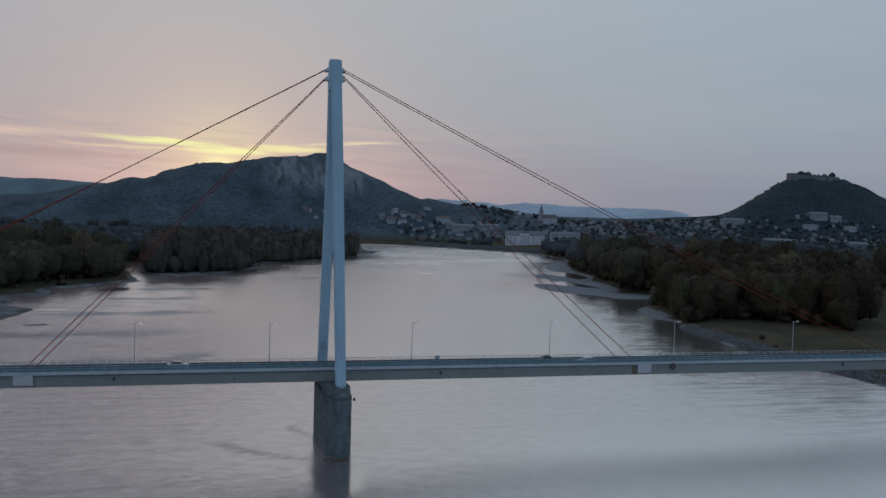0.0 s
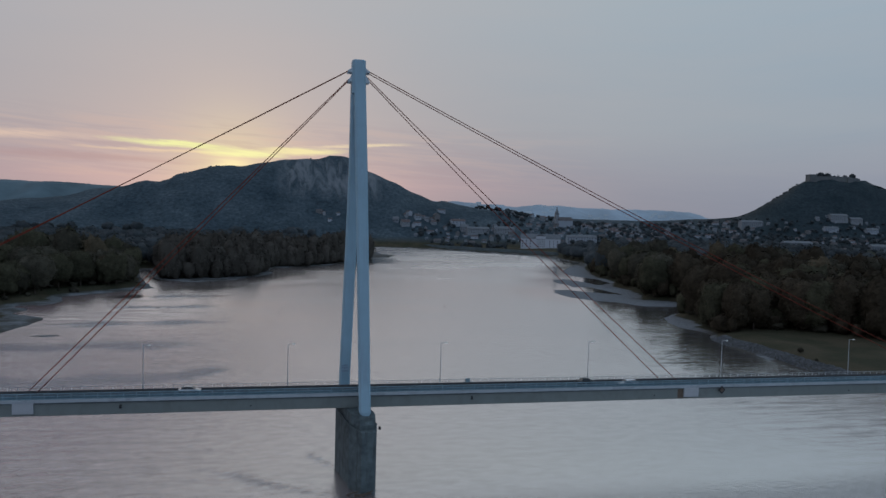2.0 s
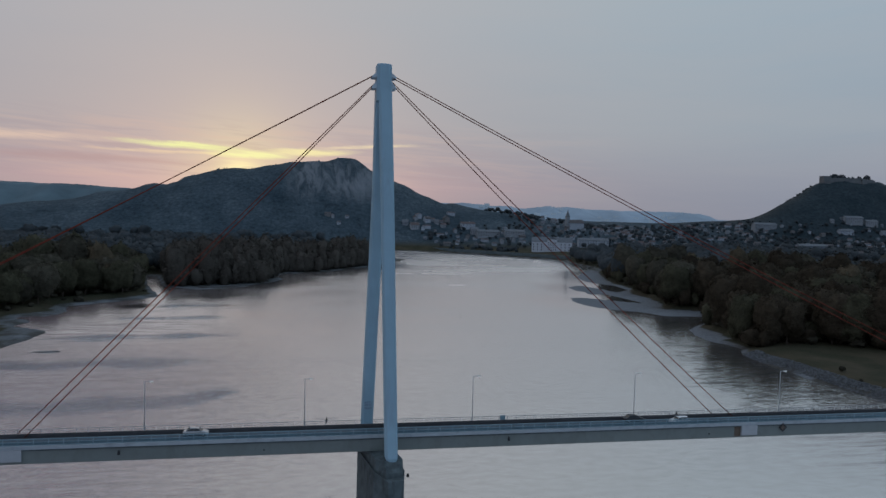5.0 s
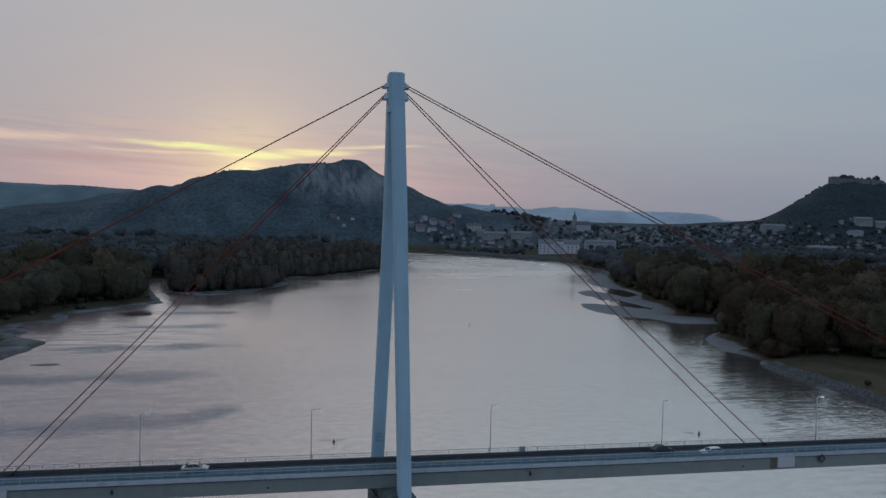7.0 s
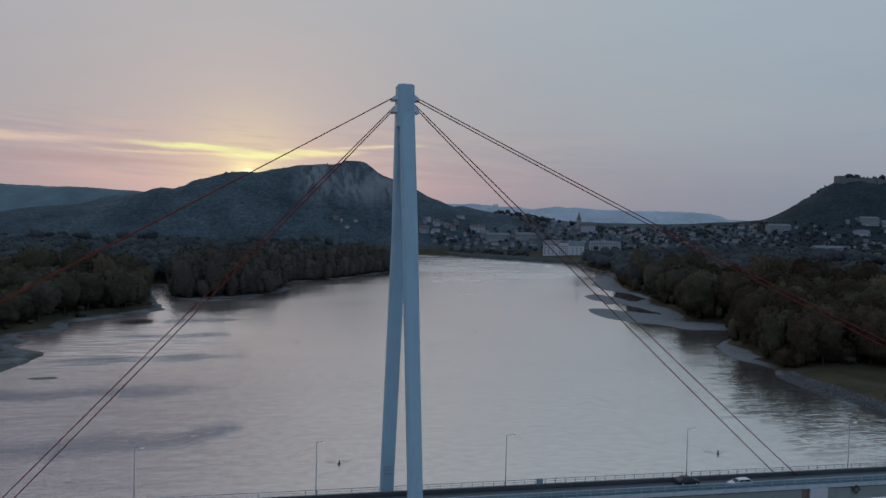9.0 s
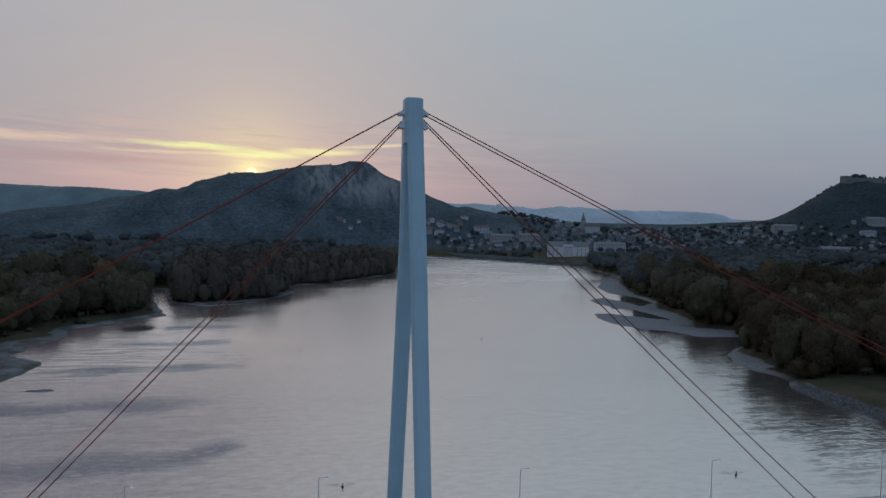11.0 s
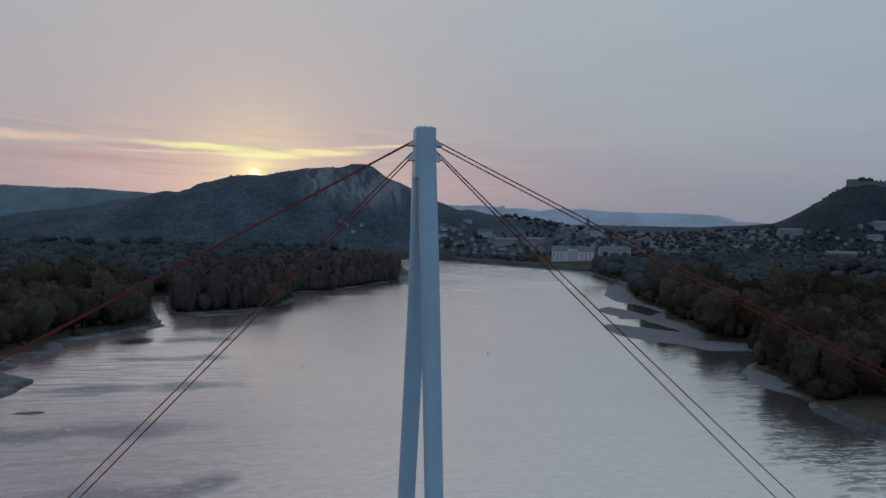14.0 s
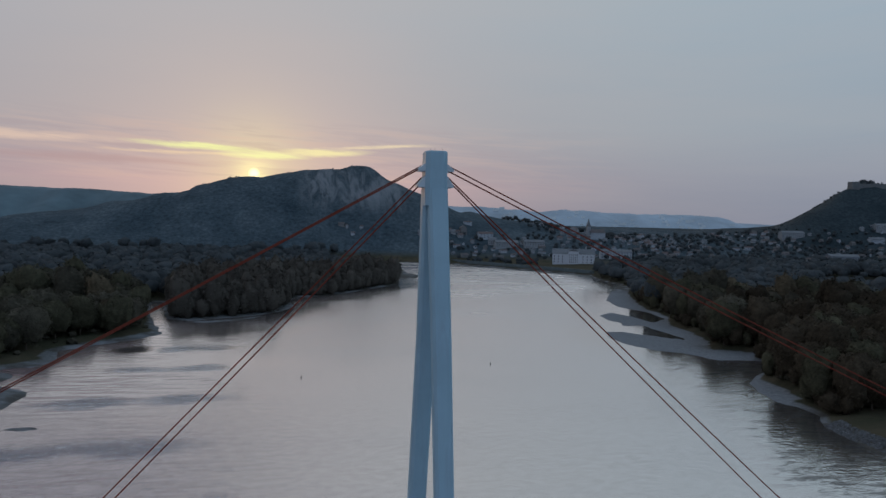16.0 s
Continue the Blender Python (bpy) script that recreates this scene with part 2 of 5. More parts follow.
def ground_material():
    m = bpy.data.materials.new("ground")
    m.use_nodes = True
    t = m.node_tree
    p = t.nodes["Principled BSDF"]
    nd, ln, calc, ramp, mix, noise_tex = node_tools(t)
    geo = nd("ShaderNodeNewGeometry")
    sep = nd("ShaderNodeSeparateXYZ")
    ln(geo.outputs["Position"], sep.inputs[0])
    zz = sep.outputs[2]
    pos = geo.outputs["Position"]
    n1, n2 = noise_tex(pos, 0.6, 5), noise_tex(pos, 0.05, 4)
    n3 = noise_tex(pos, 0.012, 6, 0.66)
    sand = ramp(n1, [(0.3, (0.118, 0.131, 0.143)), (0.7, (0.202, 0.217, 0.231))])
    beach = calc("MULTIPLY", ramp(calc("MULTIPLY", sep.outputs[0], 0.002, clamp=True), [(0.34, 0.0), (0.38, 1.0), (0.70, 1.0), (0.76, 0.0)]),
                 ramp(calc("MULTIPLY", sep.outputs[1], 0.001, clamp=True), [(0.17, 0.0), (0.185, 1.0), (0.66, 1.0), (0.72, 0.0)]))
    spit = calc("MULTIPLY", ramp(calc("MULTIPLY_ADD", sep.outputs[0], 0.002, 0.5, clamp=True), [(0.50, 1.0), (0.54, 0.0)]),
                ramp(calc("MULTIPLY", sep.outputs[1], 0.001, clamp=True), [(0.19, 0.0), (0.21, 1.0), (0.58, 1.0), (0.62, 0.0)]))
    beach = calc("MAXIMUM", beach, calc("MULTIPLY", spit, ramp(noise_tex(pos, 0.09, 3), [(0.40, 0.1), (0.60, 0.75)])))
    pale = calc("MAXIMUM", beach, ramp(n2, [(0.50, 0.0), (0.62, 1.0)]))
    mud = ramp(n1, [(0.3, (0.050, 0.048, 0.042)), (0.7, (0.085, 0.082, 0.074))])
    sand = mix(pale, mud, sand)
    grass = ramp(n1, [(0.3, (0.030, 0.032, 0.019)), (0.7, (0.052, 0.051, 0.031))])
    grass = mix(ramp(n2, [(0.4, 0.0), (0.65, 1.0)]), grass, (0.080, 0.066, 0.044))
    grass = mix(ramp(noise_tex(pos, 0.3, 4, 0.65), [(0.35, 0.0), (0.7, 0.6)]), grass, (0.046, 0.044, 0.028))
    zj = calc("MULTIPLY_ADD", calc("SUBTRACT", n2, 0.5), 0.5, zz)
    col = mix(ramp(calc("MULTIPLY", zj, 0.25, clamp=True), [(0.16, 0.0), (0.28, 1.0)]), sand, grass)
    # wooded and stony hill slopes, distance haze put into their blue-grey colour
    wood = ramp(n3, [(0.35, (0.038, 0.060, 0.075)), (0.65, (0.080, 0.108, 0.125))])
    # the castle hill carries a darker closed wood
    wood = mix(ramp(calc("MULTIPLY", sep.outputs[0], 0.0005, clamp=True), [(0.45, 0.0), (0.56, 1.0)]), wood, ramp(n3, [(0.35, (0.024, 0.038, 0.045)), (0.65, (0.038, 0.054, 0.062))]))
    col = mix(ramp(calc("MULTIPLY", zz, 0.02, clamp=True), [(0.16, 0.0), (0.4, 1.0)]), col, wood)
    # tree tops of the far slopes; colour follows the relief, darker between crowns
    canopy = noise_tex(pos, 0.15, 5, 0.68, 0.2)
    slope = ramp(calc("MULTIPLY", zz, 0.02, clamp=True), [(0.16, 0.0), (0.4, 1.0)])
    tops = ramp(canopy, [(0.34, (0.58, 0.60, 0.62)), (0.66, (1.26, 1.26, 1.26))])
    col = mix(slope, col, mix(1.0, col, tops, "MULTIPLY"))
    # pale stubble field on the rise behind the town
    fx = ramp(calc("MULTIPLY_ADD", sep.outputs[0], 0.001, 0.0, clamp=True), [(0.40, 0.0), (0.43, 1.0), (0.60, 1.0), (0.63, 0.0)])
    fy = ramp(calc("MULTIPLY", sep.outputs[1], 0.0005, clamp=True), [(0.715, 0.0), (0.722, 1.0), (0.80, 1.0), (0.81, 0.0)])
    col = mix(calc("MULTIPLY", calc("MULTIPLY", fx, fy), 0.9), col, (0.13, 0.135, 0.10))
    # bare limestone face on the long hill, in steep streaks
    mp = nd("ShaderNodeMapping")
    mp.inputs["Scale"].default_value = (1.0, 0.25, 0.22)
    ln(pos, mp.inputs[0])
    streak = noise_tex(mp.outputs[0], 0.045, 6, 0.65, 0.6)
    px, pz = sep.outputs[0], zz
    zone = calc("MULTIPLY", ramp(calc("MULTIPLY_ADD", px, 0.002, 0.5, clamp=True), [(0.44, 0.0), (0.52, 1.0), (0.86, 1.0), (0.93, 0.0)]),
                ramp(calc("MULTIPLY", pz, 0.005, clamp=True), [(0.42, 0.0), (0.60, 1.0)]))
    rock = ramp(streak, [(0.36, (0.085, 0.108, 0.124)), (0.66, (0.215, 0.235, 0.255))])
    far = ramp(calc("MULTIPLY", sep.outputs[1], 0.0005, clamp=True), [(0.55, 0.0), (0.58, 1.0)])
    col = mix(calc("MULTIPLY", calc("MULTIPLY", zone, far), ramp(streak, [(0.38, 0.0), (0.54, 0.9)])), col, rock)
    ln(col, p.inputs["Base Color"])
    p.inputs["Roughness"].default_value, p.inputs["Specular IOR Level"].default_value = 0.95, 0.1
    gully = nd("ShaderNodeBump", Strength=0.9)
    gully.inputs["Distance"].default_value = 9.0
    ln(calc("MULTIPLY", streak, calc("MULTIPLY", zone, far)), gully.inputs["Height"])
    relief = nd("ShaderNodeBump", Strength=0.55)
    relief.inputs["Distance"].default_value = 7.0
    ln(calc("MULTIPLY", canopy, slope), relief.inputs["Height"])
    ln(gully.outputs[0], relief.inputs["Normal"])
    b = nd("ShaderNodeBump", Strength=0.6)
    ln(relief.outputs[0], b.inputs["Normal"])
    b.inputs["Distance"].default_value = 0.4
    ln(n1, b.inputs["Height"])
    ln(b.outputs[0], p.inputs["Normal"])
    return m


def water_material():
    m = bpy.data.materials.new("river_water")
    m.use_nodes = True
    t = m.node_tree
    p = t.nodes["Principled BSDF"]
    nd, ln, calc, ramp, mix, noise_tex = node_tools(t)
    pos = nd("ShaderNodeNewGeometry").outputs["Position"]

    def attr(name):
        a = nd("ShaderNodeAttribute")
        a.attribute_name = name
        return a.outputs["Fac"]

    def turned(sx, sy, deg):
        mp = nd("ShaderNodeMapping")
        mp.inputs["Scale"].default_value = (sx, sy, 1.0)
        mp.inputs["Rotation"].default_value = (0, 0, radians(deg))
        ln(pos, mp.inputs[0])
        return mp.outputs[0]

    v, wide = turned(0.55, 1.0, -10), turned(0.35, 1.0, -6)
    calm, race, chop = attr("calm"), attr("race"), attr("chop")
    # wind and current leave smooth and ruffled patches
    patch = ramp(noise_tex(wide, 0.018, 3, 0.55, 0.4), [(0.40, 0.0), (0.66, 1.0)])
    torn = ramp(noise_tex(v, 0.5, 5, 0.78, 0.3), [(0.38, 0.0), (0.54, 1.0)])
    ruff = calc("MULTIPLY", chop, torn)
    fine = noise_tex(v, 1.0, 3, 0.6)
    mid = noise_tex(v, 0.30, 4, 0.6, 0.2)
    swell = noise_tex(v, 0.06, 2, 0.5)
    open_ = calc("SUBTRACT", 1.0, calc("MULTIPLY", calc("MAXIMUM", calm, race), 0.85))
    f_amp = calc("MULTIPLY", calc("ADD", calc("MULTIPLY", calc("MULTIPLY_ADD", patch, 0.06, 0.07), calc("MULTIPLY_ADD", attr("mirror_dim"), -0.5, 1.0)), calc("MULTIPLY", ruff, 0.55)), open_)
    m_amp = calc("ADD", calc("MULTIPLY", open_, 0.06), calc("ADD", calc("MULTIPLY", race, 0.12), calc("MULTIPLY", ruff, 0.80)))
    m_amp = calc("ADD", m_amp, calc("MULTIPLY", attr("combed"), 0.22))
    hgt = calc("ADD", calc("MULTIPLY", fine, f_amp), calc("MULTIPLY", mid, m_amp))
    rip = noise_tex(v, 0.55, 3, 0.6, 0.2)
    hgt = calc("ADD", calc("ADD", hgt, calc("MULTIPLY", rip, calc("MULTIPLY", race, 0.22))), calc("MULTIPLY", swell, 0.12))
    b = nd("ShaderNodeBump", Strength=0.8)
    b.inputs["Distance"].default_value = 1.0
    ln(hgt, b.inputs["Height"])
    # pinkish base colour stands in for the pink low sky mirrored here
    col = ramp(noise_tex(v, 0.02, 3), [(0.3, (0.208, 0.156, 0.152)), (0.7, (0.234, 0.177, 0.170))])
    # base colour darkened where trees are mirrored, in race and calm
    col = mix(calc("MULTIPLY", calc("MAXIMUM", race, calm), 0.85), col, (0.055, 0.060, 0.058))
    # west side tinted mauve, more of the sky's pink put into the colour
    col = mix(calc("MULTIPLY", attr("mirror_dim"), 0.8, clamp=True), col, (0.240, 0.158, 0.185))
    # ruffled bands tinted blue for the higher sky they would mirror
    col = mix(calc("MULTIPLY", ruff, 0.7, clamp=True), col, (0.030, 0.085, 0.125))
    ln(col, p.inputs["Base Color"])
    sy = nd("ShaderNodeSeparateXYZ")
    ln(pos, sy.inputs[0])
    r = calc("ADD", calc("ADD", 0.18, calc("MULTIPLY", patch, 0.08)), ramp(calc("MULTIPLY", sy.outputs[1], 0.001, clamp=True), [(0.35, 0.0), (0.8, 0.06)]))
    r = calc("SUBTRACT", r, calc("ADD", calc("MULTIPLY", calm, 0.12), calc("MULTIPLY", race, 0.12)))
    ln(calc("MAXIMUM", r, 0.06), p.inputs["Roughness"])
    # painted mirroring: wavelets turned to the viewer get less sky through the IOR
    speck = ramp(noise_tex(v, 0.42, 5, 0.7, 0.3), [(0.42, 0.0), (0.62, 1.0)])
    dull = calc("ADD", calc("MULTIPLY", ruff, 3.6), calc("MULTIPLY", calc("MULTIPLY", calc("MULTIPLY", speck, open_), calc("MULTIPLY_ADD", calc("ABSOLUTE", attr("mirror_dim")), -0.65, 1.0)), calc("MULTIPLY_ADD", patch, 0.8, 1.7)))
    # weaker mirroring on the west side, stronger in the near east
    dull = calc("ADD", dull, calc("MULTIPLY", attr("mirror_dim"), 4.8))
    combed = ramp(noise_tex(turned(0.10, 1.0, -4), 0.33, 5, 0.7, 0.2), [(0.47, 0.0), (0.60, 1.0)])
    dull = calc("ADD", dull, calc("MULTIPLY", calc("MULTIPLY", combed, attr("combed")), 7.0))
    # dark streaks of broken tree reflection painted by lowering the IOR
    dark_streak = ramp(noise_tex(turned(0.30, 1.0, -12), 0.26, 5, 0.72, 0.4), [(0.43, 1.0), (0.51, 0.0)])
    dull = calc("ADD", dull, calc("MULTIPLY", calc("MULTIPLY", dark_streak, race), 8.0))
    # far water painted brighter by an IOR that rises upstream
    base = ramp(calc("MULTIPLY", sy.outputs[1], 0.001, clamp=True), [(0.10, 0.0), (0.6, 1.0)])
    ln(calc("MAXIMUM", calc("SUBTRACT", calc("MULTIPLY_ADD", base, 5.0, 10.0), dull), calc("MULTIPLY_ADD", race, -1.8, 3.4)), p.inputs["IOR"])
    # wavelet slopes facing down the valley are the ones seen: normals lean, mirroring higher sky
    lean = nd("ShaderNodeCombineXYZ")
    fetch = calc("MULTIPLY_ADD", attr("fetch"), 2.4, 1.0)
    tilt = calc("MULTIPLY", calc("MULTIPLY", calc("MULTIPLY_ADD", calm, 0.022, -0.022), fetch), calc("MULTIPLY_ADD", race, -0.5, 1.0))
    ln(calc("SUBTRACT", tilt, calc("MULTIPLY", ruff, 0.05)), lean.inputs[1])
    tip = nd("ShaderNodeVectorMath", op="ADD")
    ln(b.outputs[0], tip.inputs[0])
    ln(lean.outputs[0], tip.inputs[1])
    unit = nd("ShaderNodeVectorMath", op="NORMALIZE")
    ln(tip.outputs[0], unit.inputs[0])
    ln(unit.outputs[0], p.inputs["Normal"])
    return m


M["ground"], M["water"] = ground_material(), water_material()


# ---------------------------------------------------------------- mesh tools
def put(name, verts, faces, mat, parent=None, label="", smooth=False):
    me = bpy.data.meshes.new(name)
    me.from_pydata([tuple(v) for v in verts], [], [tuple(f) for f in faces])
    me.validate()
    if mat is not None:
        me.materials.append(mat)
    if smooth:
        me.polygons.foreach_set("use_smooth", [True] * len(me.polygons))
    ob = new(name, me)
    ob.parent = parent
    if label:
        ob["label"] = label
    return ob


def put_arrays(name, V, F, mat, parent=None, smooth=False):
    """A mesh from numpy arrays of points and of triangles or quads."""
    me = bpy.data.meshes.new(name)
    k = F.shape[1]
    me.vertices.add(len(V))
    me.vertices.foreach_set("co", np.ascontiguousarray(V, dtype=np.float32).ravel())
    me.loops.add(F.size)
    me.loops.foreach_set("vertex_index", np.ascontiguousarray(F, dtype=np.int32).ravel())
    me.polygons.add(len(F))
    me.polygons.foreach_set("loop_start", np.arange(0, F.size, k, dtype=np.int32))
    me.polygons.foreach_set("loop_total", np.full(len(F), k, dtype=np.int32))
    if smooth:
        me.polygons.foreach_set("use_smooth", np.ones(len(F), dtype=bool))
    me.update(calc_edges=True)
    me.materials.append(mat)
    ob = new(name, me)
    ob.parent = parent
    return ob


def part(name, bm, mat, parent, label=""):
    me = bpy.data.meshes.new(name)
    bm.to_mesh(me)
    bm.free()
    me.materials.append(mat)
    ob = new(name, me)
    ob.parent = parent
    if label:
        ob["label"] = label
    return ob


def add_box(bm, x0, x1, y0, y1, z0, z1, bevel=0.0):
    r = bmesh.ops.create_cube(bm, size=1)
    for v in r["verts"]:
        v.co = Vector(((x0 + x1) / 2 + v.co.x * (x1 - x0), (y0 + y1) / 2 + v.co.y * (y1 - y0), (z0 + z1) / 2 + v.co.z * (z1 - z0)))
    if bevel:
        es = list({e for v in r["verts"] for e in v.link_edges})
        bmesh.ops.bevel(bm, geom=es, offset=bevel, segments=1, affect="EDGES")


def box(name, dims, mat, parent, label="", bevel=0.0):
    bm = bmesh.new()
    add_box(bm, *dims, bevel)
    return part(name, bm, mat, parent, label)


def tube(name, a, b, r0, r1, mat, parent, sides=8, label=""):
    a, b = Vector(a), Vector(b)
    q = (b - a).to_track_quat("Z", "Y")
    V, F = [], []
    for p, r in ((a, r0), (b, r1)):
        for i in range(sides):
            w = 2 * math.pi * i / sides
            V.append(p + q @ Vector((r * math.cos(w), r * math.sin(w), 0)))
    for i in range(sides):
        j = (i + 1) % sides
        F.append((i, j, sides + j, sides + i))
    F += [tuple(reversed(range(sides))), tuple(range(sides, 2 * sides))]
    return put(name, V, F, mat, parent, label, smooth=False)


def loft(name, rings, mat, parent, label=""):
    V, F = [], []
    n = len(rings[0])
    for r in rings:
        V += r
    for k in range(len(rings) - 1):
        for i in range(n):
            j = (i + 1) % n
            F.append((k * n + i, k * n + j, (k + 1) * n + j, (k + 1) * n + i))
    F += [tuple(reversed(range(n))), tuple(range((len(rings) - 1) * n, len(rings) * n))]
    return put(name, V, F, mat, parent, label)


def empty(name, at=(0, 0, 0), label="", category="", group="", kind=""):
    ob = new(name)
    ob.location = at
    return tagged(ob, label, category, group, kind)


# ---------------------------------------------------------------- lie of the land
WEST = [(-165, -900), (-152, -100), (-142, 60), (-134, 180), (-129, 209), (-127, 219), (-126, 235), (-128, 242), (-135, 249), (-143, 254), (-148, 259),
        (-143, 271), (-148, 279), (-158, 286), (-153, 294), (-146, 290), (-140, 302), (-139, 317), (-146, 337), (-135, 351), (-125, 362), (-112, 377),
        (-102, 397), (-108, 418), (-117, 449), (-128, 491), (-142, 570), (-134, 574), (-120, 505), (-113, 467), (-94, 454), (-79, 463), (-60, 476), (-43, 490),
        (-29, 512), (-20, 548), (-27, 580), (-18, 615), (-1, 621), (21, 638), (47, 681), (77, 730), (97, 754), (106, 800), (99, 860), (94, 900),
        (70, 960), (30, 1020), (-20, 1070)]
EAST = [(-10, 1130), (50, 1210), (110, 1270), (152, 1300), (198, 1262), (235, 1210), (289, 1130), (325, 1075), (385, 978), (410, 932),
        (402, 908), (384, 808), (391, 782), (341, 702), (288, 596), (277, 550), (276, 532), (282, 519), (285, 498), (280, 460), (259, 439),
        (257, 478), (250, 502), (230, 479), (227, 450), (230, 434), (224, 421), (241, 424), (241, 397), (242, 357), (233, 365), (220, 381),
        (212, 395), (197, 393), (189, 360), (192, 332), (198, 321), (211, 311), (221, 287), (234, 286), (249, 282), (231, 258), (202, 231),
        (191, 198), (193, 189), (196, 185), (194, 172), (186, 155), (182, 135), (180, 116), (179, 93), (182, 58), (184, 39), (195, -100), (215, -900)]
BARS = [[(-120, 186), (-112, 182), (-103, 186), (-111, 190)], [(104, 830), (112, 900), (126, 1040), (139, 1030), (134, 940), (150, 900), (132, 850)],
        [(-92, 450), (-62, 466), (-40, 486), (-58, 460), (-80, 446)]]
BEACH = [(180, 350), (190, 410), (228, 500), (262, 560), (300, 640), (345, 720), (375, 760), (392, 752), (345, 660), (318, 590), (296, 520), (290, 470),
         (266, 420), (264, 388), (254, 348), (240, 320), (266, 303), (246, 286), (228, 256), (216, 236), (213, 214), (207, 194), (194, 184), (188, 200), (200, 260)]
SPIT = [(-122, 200), (-118, 245), (-136, 256), (-140, 280), (-134, 306), (-134, 318), (-142, 340), (-130, 356), (-94, 398), (-104, 424), (-84, 444), (-50, 462), (-24, 500), (-10, 550), (-14, 600), (10, 618), (60, 680),
        (100, 740), (90, 764), (62, 730), (34, 684), (4, 646), (-24, 628), (-38, 590), (-34, 552), (-44, 522), (-66, 490), (-88, 474), (-112, 480), (-126, 446), (-114, 402), (-128, 376), (-146, 356), (-156, 336), (-150, 310),
        (-166, 292), (-166, 270), (-152, 248), (-142, 205)]


def signed(poly, X, Y):
    """Distance from the outline of poly, positive inside."""
    P = np.array(poly, float)
    best, inside = np.full(X.shape, 1e9), np.zeros(X.shape, bool)
    for (ax, ay), (bx, by) in zip(P, np.roll(P, -1, 0)):
        dx, dy = bx - ax, by - ay
        u = np.clip(((X - ax) * dx + (Y - ay) * dy) / (dx * dx + dy * dy), 0, 1)
        best = np.minimum(best, np.hypot(X - ax - u * dx, Y - ay - u * dy))
        if dy:
            c = ((ay > Y) != (by > Y)) & (X < ax + (Y - ay) / dy * dx)
            inside ^= c
    return np.where(inside, best, -best)


def lumps(X, Y, s, seed=0):
    """Cheap smooth noise made of crossed waves, about -1 to 1."""
    rs = np.random.RandomState(seed)
    out = np.zeros(X.shape)
    for k in range(7):
        w, ph = rs.uniform(0, 2 * math.pi), rs.uniform(0, 6.28)
        f = (2 * math.pi / s) * rs.uniform(0.6, 1.9)
        out += np.sin((X * math.cos(w) + Y * math.sin(w)) * f + ph)
    return out / 3.5


def sm(a, b, v):
    t = np.clip((v - a) / (b - a), 0, 1)
    return t * t * (3 - 2 * t)


HILL_X = [-1500, -900, -607, -503, -396, -287, -253, -231, -197, -128, -58, 13, 86, 123, 150, 194, 274, 328, 410, 438, 520, 640, 800, 1400]
HILL_Z = [38, 46, 57, 77, 91, 118, 125, 141, 150, 156, 170, 180, 187, 186, 174, 156, 118, 95, 87, 79, 70, 50, 28, 0]
CAST_X = [900, 1107, 1157, 1208, 1294, 1345, 1377, 1416, 1546, 1624, 1699, 1850, 2100, 2600]
CAST_Z = [0, 14, 20, 40, 86, 119, 131, 135, 135, 110, 79, 46, 14, 0]


def river(X, Y):
    return -signed(WEST + EAST, X, Y)


def height(X, Y):
    d = river(X, Y) + 0.9 * lumps(X, Y, 26, 5)
    land = 1.5 * sm(0, 6, d) + 1.9 * sm(3, 18, d) + 1.2 * sm(30, 200, d)
    z = np.where(d > 0, land, np.maximum(-4.0, d * 0.25))
    low = np.minimum(sm(-3, 5, -signed(BEACH, X, Y)), sm(-3, 5, -signed(SPIT, X, Y)))
    z = np.where(z > 0.55, np.minimum(z, 0.55 + 0.25 * lumps(X, Y, 30, 12) * 0.3 + 6 * low), z)
    for b in BARS:
        e = signed(b, X, Y) + 1.2 * lumps(X, Y, 14, 8)
        z = np.maximum(z, np.where(e > -6, np.minimum(0.65, e * 0.13), -4))
    z = z + np.where(d > 25, 0.7 * lumps(X, Y, 90, 2), 0)
    # the town side climbs gently
    z = z + 62 * sm(930, 1750, Y) * sm(330, 560, X) * sm(0, 60, d)
    # the long hill with its flat top
    s = sm(1180, 1500, Y + 0.10 * np.abs(X - 60)) * (1 - 0.8 * sm(1750, 2500, Y))
    h = np.interp(X, HILL_X, HILL_Z)
    h = h + (5 * lumps(X, Y, 230, 3) + 3 * lumps(X, Y, 95, 4)) * sm(20, 110, h)
    z = np.maximum(z, z * (1 - s) + h * s) + 0
    # the castle hill
    c = np.interp(X * 1550 / np.maximum(Y, 900), CAST_X, CAST_Z) * sm(1290, 1540, Y) * (1 - 0.8 * sm(1640, 2100, Y))
    z = z + c * (1 + 0.03 * lumps(X, Y, 120, 9))
    return z


def axis(parts):
    return np.unique(np.concatenate([np.arange(a, b, s) for a, b, s in parts]))


def build_ground():
    xs = axis([(-4600, -1600, 250), (-1600, -700, 40), (-700, -240, 16), (-240, 460, 5), (460, 900, 14), (900, 2000, 26), (2000, 5001, 220)])
    ys = axis([(-1000, -100, 60), (-100, 20, 15), (20, 560, 5), (560, 1000, 9), (1000, 2000, 17), (2000, 2600, 60), (2600, 4801, 240)])
    X, Y = np.meshgrid(xs, ys)
    Z = height(X, Y)
    V = np.stack([X, Y, Z], -1).reshape(-1, 3)
    ny, nx = X.shape
    i = (np.arange(ny - 1)[:, None] * nx + np.arange(nx - 1)[None]).ravel()
    F = np.stack([i, i + 1, i + nx + 1, i + nx], -1)
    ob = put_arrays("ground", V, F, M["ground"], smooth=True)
    tagged(ob, "river banks with pale gravel, dry grass and wooded hills", "ground", kind="structure")


build_ground()
